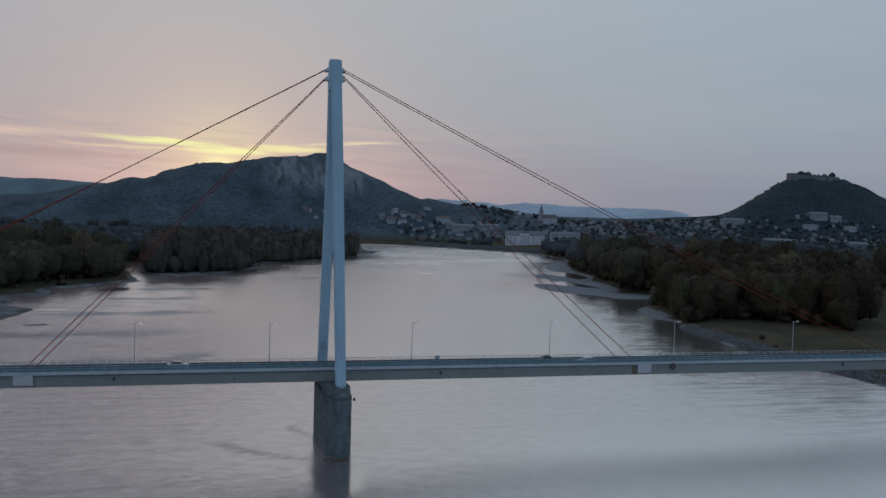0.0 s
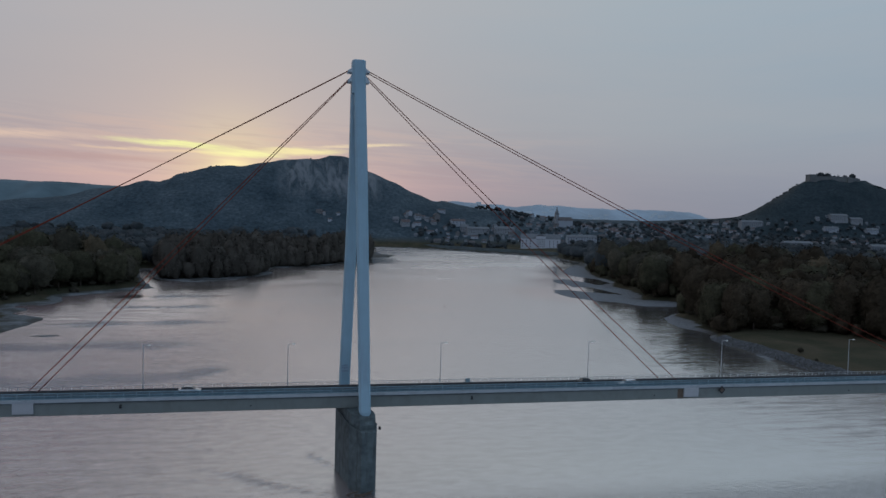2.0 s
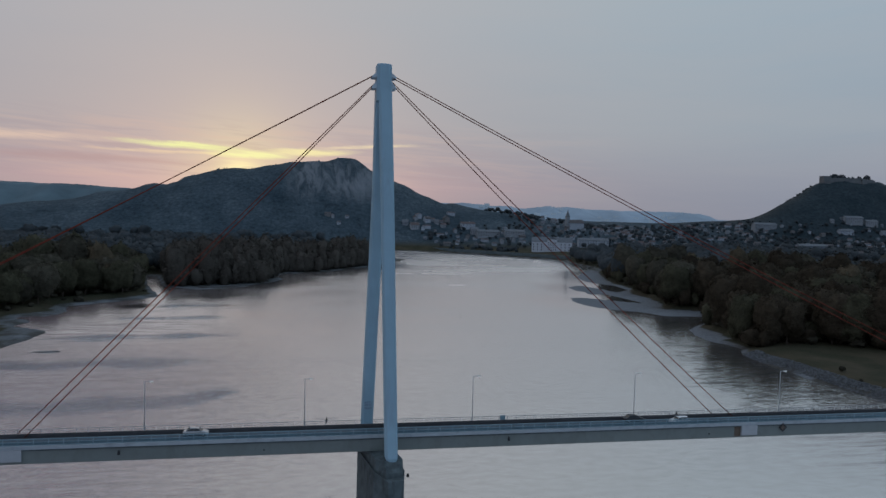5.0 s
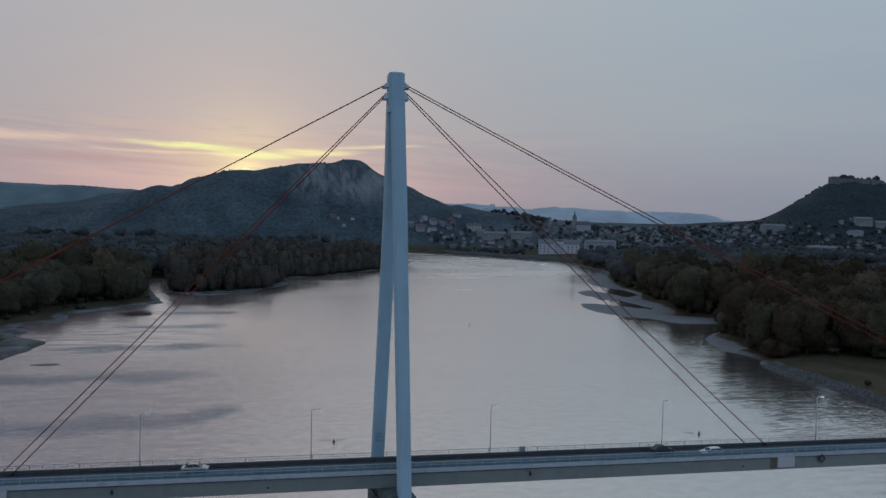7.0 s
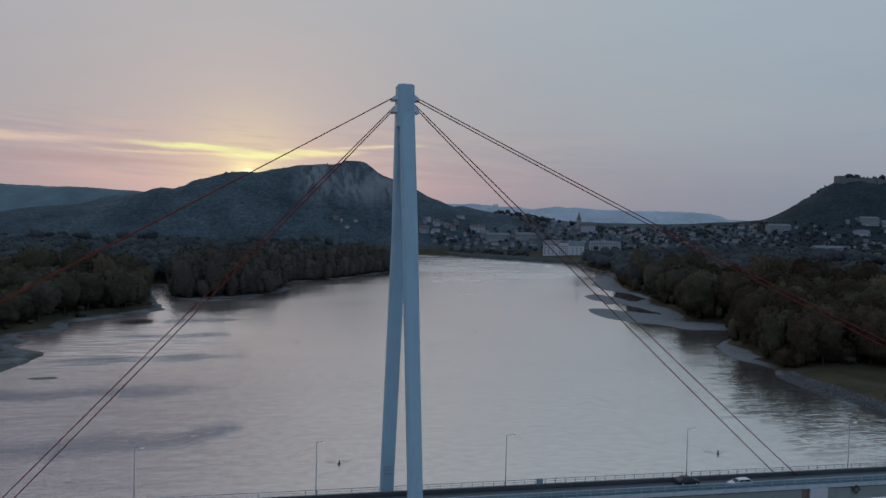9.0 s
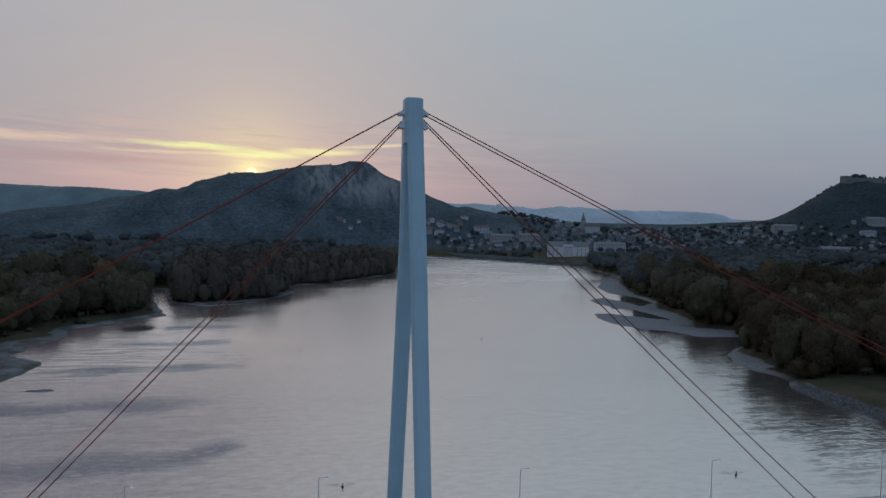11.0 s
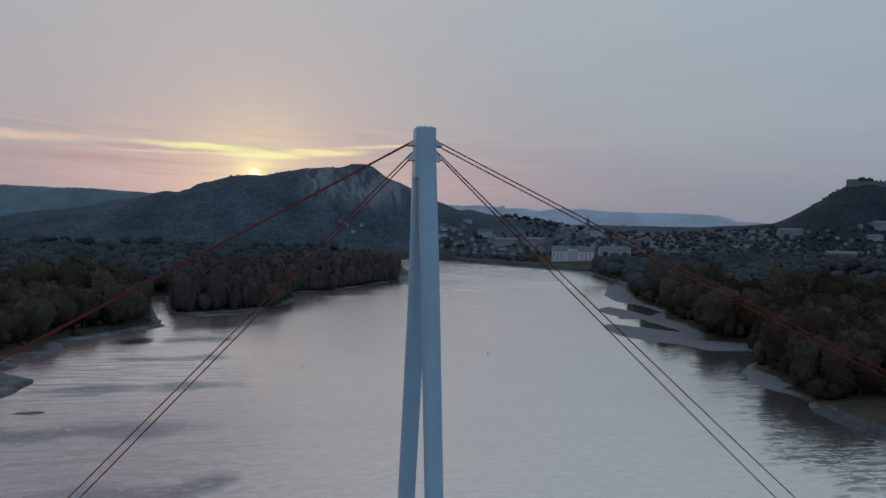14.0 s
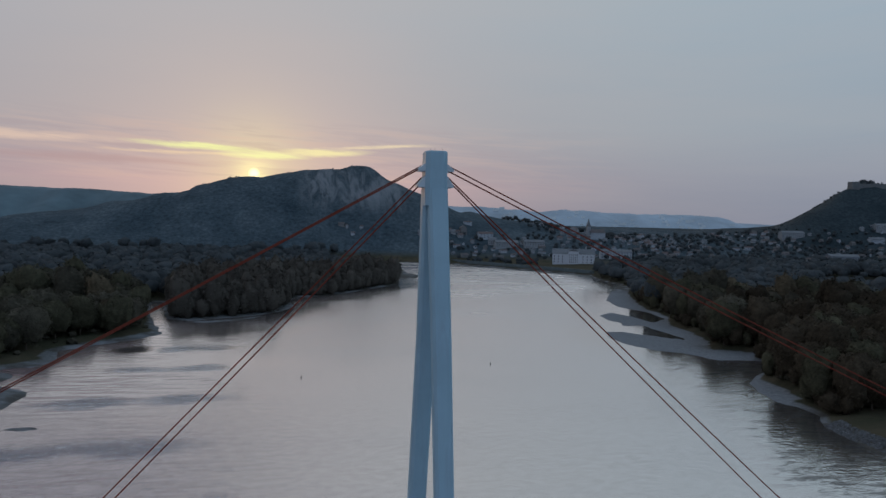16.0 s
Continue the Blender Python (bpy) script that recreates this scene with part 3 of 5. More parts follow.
CHOP = [(-112, 92, -46, 97, 7.5), (-50, 98, -33, 109, 4.5), (-132, 152, -50, 160, 6.5), (-120, 216, -45, 224, 5), (-104, 283, -55, 286, 4), (-92, 338, -60, 345, 6), (-27, 7, -14, -5, 1.3), (-15, -4, -3, -10.5, 1.2), (-8, 15, -3, 5, 1.4)]


def build_water():
    xs = axis([(-1500, -200, 130), (-200, -45, 5), (-45, 6, 1.5), (6, 240, 5), (240, 460, 11), (460, 901, 110)])
    ys = axis([(-1000, -120, 80), (-120, -36, 5), (-36, 18, 1.5), (18, 400, 5), (400, 700, 12), (700, 1401, 25)])
    X, Y = np.meshgrid(xs, ys)
    d = -river(X, Y)
    # race follows the outline of the trees' dark reflection along the east bank
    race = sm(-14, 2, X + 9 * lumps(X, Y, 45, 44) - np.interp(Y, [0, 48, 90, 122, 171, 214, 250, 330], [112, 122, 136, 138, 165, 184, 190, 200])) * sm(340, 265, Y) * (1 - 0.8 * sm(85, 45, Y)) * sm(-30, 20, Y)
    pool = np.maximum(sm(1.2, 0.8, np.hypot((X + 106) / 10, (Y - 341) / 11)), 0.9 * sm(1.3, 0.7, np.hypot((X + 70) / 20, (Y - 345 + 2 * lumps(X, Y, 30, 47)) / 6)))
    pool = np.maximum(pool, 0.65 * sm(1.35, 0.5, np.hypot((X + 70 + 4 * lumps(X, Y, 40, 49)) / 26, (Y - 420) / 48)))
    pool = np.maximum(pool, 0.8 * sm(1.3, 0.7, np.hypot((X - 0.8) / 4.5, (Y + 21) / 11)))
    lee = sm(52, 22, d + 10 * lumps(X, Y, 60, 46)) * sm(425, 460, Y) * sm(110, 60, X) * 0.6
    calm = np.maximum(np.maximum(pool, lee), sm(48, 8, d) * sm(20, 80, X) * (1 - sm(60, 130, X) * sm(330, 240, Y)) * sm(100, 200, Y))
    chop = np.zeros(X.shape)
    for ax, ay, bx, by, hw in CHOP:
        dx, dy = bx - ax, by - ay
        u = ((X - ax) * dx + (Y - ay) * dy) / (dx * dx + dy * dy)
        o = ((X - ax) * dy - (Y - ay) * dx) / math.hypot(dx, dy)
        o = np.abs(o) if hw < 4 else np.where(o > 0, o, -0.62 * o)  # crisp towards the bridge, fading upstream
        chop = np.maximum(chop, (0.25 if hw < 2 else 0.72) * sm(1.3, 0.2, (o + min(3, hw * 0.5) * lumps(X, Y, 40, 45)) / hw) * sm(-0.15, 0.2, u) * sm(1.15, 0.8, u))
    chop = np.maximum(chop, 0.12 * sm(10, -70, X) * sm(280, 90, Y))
    # dims and tints the west water, brightens the near east water
    mirror_dim = sm(40, -70, X) * sm(420, 120, Y) - 0.9 * sm(0, 80, X) * sm(20, -40, Y)
    ny, nx = X.shape
    i = (np.arange(ny - 1)[:, None] * nx + np.arange(nx - 1)[None]).ravel()
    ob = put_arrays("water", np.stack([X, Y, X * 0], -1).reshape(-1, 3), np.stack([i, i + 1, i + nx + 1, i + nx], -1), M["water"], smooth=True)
    for name, val in (("calm", calm), ("race", race), ("chop", chop), ("mirror_dim", mirror_dim), ("combed", sm(90, 20, d + 14 * lumps(X, Y, 70, 48)) * sm(60, -20, X) * sm(190, 250, Y) * sm(760, 700, Y) + 0.12 * sm(0, -60, X) * sm(300, 200, Y) + 0.75 * sm(95, 150, X) * sm(80, 45, Y) * sm(-30, 5, Y)), ("fetch", sm(-35, -80, X) * sm(190, 235, Y) * sm(480, 410, Y))):
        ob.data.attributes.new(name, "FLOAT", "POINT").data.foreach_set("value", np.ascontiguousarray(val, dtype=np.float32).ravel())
    tagged(ob, "wide calm river reflecting the pale evening sky", "river", kind="structure")


build_water()


# ---------------------------------------------------------------- the bridge
DECK, NEAR, FAR = 17.4, -2.3, 5.7
GRADE = -0.004  # the deck falls gently eastwards
X0, X1 = -330.0, 430.0


def chamfer_ring(cx, cy, z, hx, hy, c, turn=0.0):
    pts = [(-hx + c, -hy), (hx - c, -hy), (hx, -hy + c), (hx, hy - c), (hx - c, hy), (-hx + c, hy), (-hx, hy - c), (-hx, -hy + c)]
    k, s = math.cos(turn), math.sin(turn)
    return [(cx + x * k - y * s, cy + x * s + y * k, z) for x, y in pts]


def build_bridge():
    b = empty("bridge", (0, 0, 0), "long cable-stayed road bridge with pale steel girder", "bridge")
    box("girder", (X0, X1, NEAR + 0.45, FAR - 0.45, 14.68, 16.95), M["girder"], b, "grey steel box girder", 0.05)
    box("deck_slab", (X0, X1, NEAR + 0.25, FAR - 0.25, 16.95, DECK - 0.06), M["concrete"], b)
    box("roadway", (X0, X1, NEAR + 0.8, 3.85, DECK - 0.06, DECK), M["asphalt"], b, "dark asphalt roadway")
    box("walkway", (X0, X1, 4.2, FAR - 0.3, DECK - 0.06, DECK + 0.1), M["fascia"], b)
    box("edge_beam", (X0, X1, NEAR, NEAR + 0.5, 17.22, DECK + 0.4), M["fascia"], b, "pale concrete edge beam", 0.03)
    box("edge_beam", (X0, X1, FAR - 0.5, FAR, 17.0, DECK + 0.15), M["fascia"], b, "pale concrete edge beam", 0.03)
    box("crash_barrier", (X0, X1, 3.85, 4.2, DECK, DECK + 0.7), M["barrier"], b, "dark solid crash barrier", 0.05)
    for x in (76.45, -60.85):
        box("anchor_box", (x - 1.8, x + 1.8, NEAR + 0.02, NEAR + 0.45, 15.2, 17.2), M["anchor"], b, "pale cable anchor box", 0.04)
    box("rust_patch", (73.2, 74.6, NEAR + 0.44, NEAR + 0.47, 14.9, 16.9), M["rust"], b, "brown rust stain on the girder web")
    b.rotation_euler.y = -GRADE
    return b


bridge = build_bridge()


def build_pylon():
    p = empty("pylon", (0, 0, 13.5), "tall pale blue steel A-frame bridge pylon", "pylon")
    inv = Matrix.Translation((0, 0, -13.5))

    def leg(axis_pts, name):
        rings = []
        for z, cx, cy, hx, hy in axis_pts:
            rings.append([tuple(inv @ Vector(q)) for q in chamfer_ring(cx, cy, z, hx, hy, min(0.35, hx * 0.4))])
        return loft(name, rings, M["pylon"], p)

    leg([(13.4, 2.3, -6.8, 0.36, 0.45), (15.0, 2.02, -6.56, 1.10, 1.15), (45, 1.24, -4.1, 1.12, 1.15), (62, 0.80, -2.65, 1.15, 1.15), (80.5, 0.22, -0.75, 1.18, 1.1)], "leg")
    leg([(14.0, -1.04, 6.8, 0.9, 1.0), (17.4, -0.98, 6.5, 1.10, 1.15), (45, -0.46, 4.1, 1.12, 1.15), (62, -0.14, 2.6, 1.15, 1.15), (80.5, -0.2, 0.75, 1.18, 1.1)], "leg")
    loft("head", [[tuple(inv @ Vector(q)) for q in chamfer_ring(0.0, 0, z, hx, hy, 0.52)] for z, hx, hy in ((78.4, 1.34, 1.75), (80.0, 1.38, 1.8), (84.9, 1.34, 1.72), (85.05, 1.24, 1.6))], M["pylon"], p)
    box("overpainted_patch", (-1.7, -0.1, 4.96, 5.1, 20.6 - 13.5, 22.2 - 13.5), M["overpaint"], p)
    rs = random.Random(3)
    for row, z in enumerate((20.75, 21.35, 21.9)):
        x = -1.65
        while x < -0.45:
            wd = rs.uniform(0.16, 0.4)
            box("painted_bar", (x, x + wd, 4.93, 4.99, z - 13.5, z + rs.uniform(0.2, 0.38) - 13.5), M["dark_paint"], p)
            x += wd + 0.12
    return p


pylon = build_pylon()


def build_pier(x, big=True):
    p = empty("bridge_pier", (x, 0, -3), "stained dark concrete bridge pier with pointed nose", "pier")
    hx, hy = (2.72, 9.0)
    turn = radians(8)
    def ring(z, s=1.0, extra=0):
        pts = [(-hx * s, -6.4), (-1.2, -hy - 1.6 - extra), (1.6, -hy - 1.6 - extra), (hx * s, -7.2), (hx * s, 6.0), (1.4, hy), (-1.4, hy), (-hx * s, 6.0)]
        k, sn = math.cos(turn), math.sin(turn)
        return [(0.48 + a * k - c * sn, a * sn + c * k, z + 3) for a, c in pts]
    crest = [(a, c, z - (1.0 if i in (1, 2) else 0.35 if i in (0, 3) else 0)) for i, (a, c, z) in enumerate(ring(13.0))]
    loft("shaft", [ring(-3), ring(6.0), crest], M["concrete"], p)
    loft("bearing_ledge", [ring(11.4, 0.93, -1.0), ring(13.0, 0.9, -1.4), ring(14.66, 0.85, -3.2)], M["concrete"], p)
    return p


pier = build_pier(0.3)
for x in (-172.0, 214.0):
    copy_thing(pier, pose(x, 0, -3 + GRADE * x))


def build_cables():
    for side, x, y, hy, zh, sag in ((1, 76.5, 3.8, -0.95, 81.35, 0.53), (1, 72.5, 4.3, 0.95, 81.5, 0.49), (-1, -60.5, 3.8, -0.95, 80.75, 0.05), (-1, -62.25, 4.3, 0.95, 81.2, 0.05),
                                    (1, 151.0, 3.8, -0.95, 82.4, 0.85), (1, 156.0, 4.3, 0.95, 83.35, 1.2), (-1, -116.75, 3.8, -0.95, 82.8, 0.2), (-1, -119.0, 4.3, 0.95, 83.0, 0.6)):
        a, b = Vector((side * 2.1, hy, zh)), Vector((x, y, DECK + (0.05 if y < 3.85 else 0.1) + GRADE * x))
        a += (a - b).normalized() * 0.9
        turn = (b - a).to_track_quat("Z", "Y")
        rings = []
        for k in range(25):
            u = k / 24
            p = a.lerp(b, u) - Vector((0, 0, 4 * u * (1 - u) * sag))
            rings.append([tuple(p + turn @ Vector((0.084 * math.cos(w * math.pi / 5), 0.084 * math.sin(w * math.pi / 5), 0))) for w in range(10)])
        c = loft("stay_cable", rings, M["cable"], None)
        c.data.polygons.foreach_set("use_smooth", [len(f.vertices) == 4 for f in c.data.polygons])
        tagged(c, "taut red-brown stay cable from pylon head to deck", "cable", "stay cables")
    for side in (1, -1):
        for zh, dz in ((82.8, 0.75), (80.85, 1.25)):
            bm = bmesh.new()
            add_box(bm, min(side * 1.3, side * 2.2), max(side * 1.3, side * 2.2), -1.25, 1.25, zh - 0.22 - 13.5, zh + dz - 13.5)
            for v in bm.verts:
                if abs(v.co.x) > 1.9 and v.co.z > zh - 13.5:
                    v.co.z = zh + 0.02 - 13.5
            part("cable_bracket", bm, M["bracket"], pylon)


build_cables()


# ---------------------------------------------------------------- lamps and rails
def street_lamp(x):
    l = empty("street_lamp", (x, 5.45, DECK + 0.1 + GRADE * x), "slim galvanised street lamp on the walkway", "street lamp", "bridge lamps")
    tube("base", (0, 0, 0), (0, 0, 0.9), 0.11, 0.10, M["galv"], l, 10)
    tube("pole", (0, 0, 0.9), (0, 0, 9.1), 0.085, 0.055, M["galv"], l, 10)
    tube("arm", (0, 0, 9.05), (0.95, -0.1, 9.15), 0.045, 0.04, M["galv"], l, 8)
    head = box("lamp_head", (0.8, 1.5, -0.25, 0.05, 9.08, 9.22), M["galv"], l, bevel=0.03)
    box("diffuser", (0.88, 1.42, -0.2, 0.0, 9.02, 9.08), M["lamp_glow"], head)
    return l


first_lamp = street_lamp(-12.9)
for x in (-75.5, -41.3, 19.85, 54.6, 89.0, 124.83, 160.0):
    copy_thing(first_lamp, pose(x, 5.45, DECK + 0.1 + GRADE * x))


def build_rail(y, top, name, label, span, step, bars, paint):
    r = empty(name, (0, y, DECK + (0.4 if bars else 0.15)), label, "railing")
    r.rotation_euler.y = -GRADE
    x0, x1 = span
    for h, th in ((top, 0.045), (top * 0.12, 0.03), (top * 0.55, 0.03)):
        box("rail", (x0, x1, -th, th, h - th, h + th), M["rail_top"] if bars else paint, r)
    bm = bmesh.new()
    add_box(bm, -0.045, 0.045, -0.06, 0.06, 0, top)
    first = part("post", bm, M["rail_top"] if bars else paint, r)
    first.location.x = x0
    x = x0 + step
    while x <= x1:
        o = new("post", first.data)
        o.parent, o.location = r, (x, 0, 0)
        x += step
    if bars:
        xs = np.arange(x0, x1, 0.17)
        q = np.array([(-0.038, -0.02), (0.038, -0.02), (0.038, 0.02), (-0.038, 0.02)])
        V = np.zeros((len(xs), 8, 3))
        V[:, :4, :2] = q
        V[:, 4:, :2] = q
        V[:, :, 0] += xs[:, None]
        V[:, :4, 2], V[:, 4:, 2] = top * 0.12, top * 0.95
        f = np.array([(0, 1, 5, 4), (1, 2, 6, 5), (2, 3, 7, 6), (3, 0, 4, 7)])
        F = (np.arange(len(xs))[:, None, None] * 8 + f[None]).reshape(-1, 4)
        put_arrays("bar_infill", V.reshape(-1, 3), F, paint, r)["kind"] = "stuff"
    return r


build_rail(NEAR + 0.2, 1.15, "railing", "blue-grey steel railing with close upright bars", (-140, 210), 2.3, True, M["steel_blue"])
build_rail(FAR - 0.15, 0.88, "railing", "slender grey steel railing along the walkway", (-140, 210), 1.9, False, M["galv"])


def build_guard():
    """Double steel guard rail between the near railing and the road."""
    g = empty("guard_rail", (0, NEAR + 0.85, DECK), "dull blue-grey steel guard rail beside the road", "guard rail")
    g.rotation_euler.y = -GRADE
    for z in (0.42, 0.72):
        box("beam", (-140, 210, -0.05, 0.05, z - 0.13, z + 0.13), M["steel_blue"], g, bevel=0.03)
    bm = bmesh.new()
    add_box(bm, -0.06, 0.06, 0.05, 0.16, 0, 0.8)
    first = part("post", bm, M["steel_blue"], g)
    first.location.x = -140
    for k in range(1, 88):
        o = new("post", first.data)
        o.parent, o.location = g, (-140 + 4 * k, 0, 0)


build_guard()


def build_marks():
    s = empty("navigation_sign", (84.15, NEAR - 0.06, 16.6 + GRADE * 84.5), "black diamond navigation board with dull brown centre", "sign")
    for name, r, y, mat in (("board", 0.95, 0.0, M["black"]), ("centre", 0.55, -0.06, M["orange"])):
        V = [(r * math.cos(a), y + d, r * math.sin(a)) for d in (0.0, 0.05) for a in (0, math.pi / 2, math.pi, 1.5 * math.pi)]
        put(name, V, [(3, 2, 1, 0), (4, 5, 6, 7), (0, 1, 5, 4), (1, 2, 6, 5), (2, 3, 7, 6), (3, 0, 4, 7)], mat, s)
    for x in (25.0, -43.85, 133.9):
        l = empty("navigation_lamp", (x, NEAR - 0.05, 16.75 + GRADE * x), "small dark navigation lamp hung under the deck edge", "lamp", "navigation lamps")
        box("bracket", (-0.06, 0.06, -0.25, 0.05, -0.2, 0.0), M["black"], l)
        tube("lantern", (0, -0.3, -0.75), (0, -0.3, -0.1), 0.26, 0.2, M["black"], l, 10)
    for x in (67.55, 118.7, -20.0):
        d = tube("drain_pipe", (x, NEAR + 0.38, 15.55 + GRADE * x), (x, NEAR + 0.5, 15.7 + GRADE * x), 0.16, 0.16, M["black"], None, 8)
        tagged(d, "dark round drain outlet in the girder web", "drain", "drains")
    f = empty("pier_arm", (3.6, -7.4, 11.95), "thin steel arm with a dark lantern on the pier", "lantern")
    tube("arm", (-1.5, 0, 0.7), (1.3, -0.4, 0), 0.06, 0.05, M["galv"], f, 8)
    tube("lantern", (1.3, -0.4, -0.15), (1.3, -0.4, 0.4), 0.3, 0.16, M["black"], f, 10)
    for x in (-0.55, 0.05, 0.95):
        o = empty("aerial", (x, 0.3, 85.0), "short thin aerial rod on the pylon head", "aerial", "aerials")
        tube("rod", (0, 0, 0), (0, 0, 0.45), 0.028, 0.02, M["black"], o, 6)
        tube("foot", (0, 0, 0), (0, 0, 0.08), 0.12, 0.12, M["galv"], o, 8)
    c = empty("switch_cabinet", (26.0, 5.1, DECK + 0.1 + GRADE * 26), "small grey switch cabinet beside the walkway railing", "cabinet")
    box("body", (-0.55, 0.55, -0.2, 0.2, 0, 1.25), M["galv"], c, bevel=0.03)
    box("door", (-0.48, 0.48, -0.225, -0.2, 0.1, 1.15), M["rail_top"], c)


build_marks()

M["car_white"] = material("car_paint_white", (0.62, 0.64, 0.66), 0.25, 0, 0.02)
M["car_dark"] = material("car_paint_dark", (0.05, 0.055, 0.06), 0.5, 0, 0.02, sheen=0.2)
M["car_silver"] = material("car_paint_silver", (0.42, 0.44, 0.46), 0.25, 0.5, 0.02)
M["glass"] = material("dark_glass", (0.02, 0.025, 0.03), 0.08)
M["tyre"] = material("tyre_rubber", (0.02, 0.02, 0.02), 0.9)


def car(x, y, paint, label, back=False, estate=False):
    c = empty("car", (x, y, DECK + GRADE * x), label, "car", "cars on the bridge")
    c.rotation_euler = (0, GRADE if back else -GRADE, math.pi if back else 0)
    tail = 2.05 if estate else 1.55

    def section(a, low, sill, high, half, crown):
        """One rounded cross-section of the bodywork, nose at -x."""
        side = [(half * 0.90, low), (half, sill), (half * 0.985, (sill + high) / 2), (half * crown, high - 0.03), (half * crown * 0.6, high)]
        return [(a, w, h) for w, h in side] + [(a, -w, h) for w, h in reversed(side)]
    loft("body", [section(a, low, sill, high, half, crown) for a, low, sill, high, half, crown in (
        (-2.2, 0.42, 0.50, 0.60, 0.62, 0.92), (-2.1, 0.28, 0.46, 0.74, 0.78, 0.90), (-1.6, 0.24, 0.50, 0.88, 0.87, 0.88), (-1.0, 0.24, 0.52, 0.97, 0.89, 0.90),
        (0.2, 0.24, 0.52, 0.99, 0.90, 0.93), (1.6, 0.24, 0.52, 0.99, 0.89, 0.90), (2.05, 0.30, 0.50, 0.93, 0.84, 0.90), (2.2, 0.44, 0.52, 0.80, 0.74, 0.92))], paint, c)
    rows = ((-1.15, 0.96, 0.70), (-0.45, 1.36, 0.60), (0.2, 1.43, 0.58), (tail - 0.55, 1.40, 0.58), (tail + 0.1, 0.97, 0.70))
    loft("cabin_glass", [[(a, 0.80, 0.93), (a, hw + 0.02, h), (a, -hw - 0.02, h), (a, -0.80, 0.93)] for a, h, hw in rows], M["glass"], c)
    loft("roof", [[(a, 0.60, h - 0.06), (a, 0.52, h), (a, -0.52, h), (a, -0.60, h - 0.06), (a, -0.5, h - 0.09), (a, 0.5, h - 0.09)] for a, h in ((-0.52, 1.37), (0.2, 1.47), (tail - 0.5, 1.44))], paint, c)
    for sd in (-1, 1):
        for a, b in ((-0.42, -1.08), (0.3, 0.3), (tail - 0.5, tail + 0.05)):
            tube("window_post", (a, sd * 0.61, 1.38), (b, sd * 0.79, 0.95), 0.035, 0.04, paint, c, 6)
        box("headlight", (-2.17, -2.05, sd * 0.66 - 0.14, sd * 0.66 + 0.14, 0.60, 0.71), M["galv"], c, bevel=0.03)
        box("tail_light", (2.08, 2.17, sd * 0.68 - 0.09, sd * 0.68 + 0.09, 0.62, 0.82), M["tail_light"], c, bevel=0.02)
        box("mirror", (-0.95, -0.8, sd * 0.97 - 0.09, sd * 0.97 + 0.09, 0.95, 1.08), paint, c, bevel=0.03)
        for a in (-1.35, 1.35):
            wheel = tube("wheel", (a, sd * 0.70, 0.32), (a, sd * 0.915, 0.32), 0.32, 0.32, M["tyre"], c, 14)
            tube("rim", (a, sd * 0.91, 0.32), (a, sd * 0.93, 0.32), 0.19, 0.19, M["galv"], wheel, 10)


M["tail_light"] = material("tail_light_red", (0.25, 0.02, 0.02), 0.3, 0, 0.05)
car(62.0, 0.0, M["car_white"], "white estate car driving over the bridge", estate=True)
car(53.0, 2.4, M["car_dark"], "dark grey hatchback car driving over the bridge", True)
car(-32.0, 2.4, M["car_silver"], "silver saloon car driving over the bridge", True)


# ---------------------------------------------------------------- things on the water
def driftwood():
    for x, y, z, dx, dy, dz, r, lab in ((-0.2, -11.1, 0.1, 3.4, -0.3, 0.25, 0.22, "brown driftwood log caught against the pier"), (0.9, -11.6, 0.05, 2.6, 0.9, 0.6, 0.17, "thin driftwood branch caught against the pier"), (-1.6, -10.6, 0.1, 2.2, -0.9, 0.9, 0.18, "brown driftwood log caught against the pier")):
        o = tube("driftwood", (x, y, z), (x + dx, y + dy, z + dz), r, r * 0.6, M["bark"], None, 9)
        tagged(o, lab, "log", "driftwood")


driftwood()


def buoy(x, y, turn):
    b = empty("buoy", (x, y, 0), "dark green river buoy leaning in the current", "buoy", "buoys")
    b.scale = (0.42, 0.42, 0.6)
    b.rotation_euler = (radians(8), 0, radians(turn))
    tube("float", (0, 0, -0.3), (0, 0, 0.45), 0.95, 0.8, M["black"], b, 14)
    tube("cone", (0, 0, 0.45), (0, 0, 2.1), 0.5, 0.14, M["tyre"], b, 10, "green topmark cone")
    tube("lantern", (0, 0, 2.1), (0, 0, 2.4), 0.14, 0.12, M["lamp_glass"], b, 8)


for x, y, a in ((-5, 72, 20), (100, 66, -20), (85, 286, 10), (-15, 261, 30)):
    buoy(x, y, a)


# ---------------------------------------------------------------- trees
def sphere_quads(nu, nv):
    V, F = [], []
    for j in range(nv + 1):
        ph = math.pi * (j + 0.02) / (nv + 0.04)
        for i in range(nu):
            th = 2 * math.pi * i / nu
            V.append((math.sin(ph) * math.cos(th), math.sin(ph) * math.sin(th), math.cos(ph)))
    for j in range(nv):
        for i in range(nu):
            k = (i + 1) % nu
            F.append((j * nu + i, (j + 1) * nu + i, (j + 1) * nu + k, j * nu + k))
    return np.array(V), np.array(F)


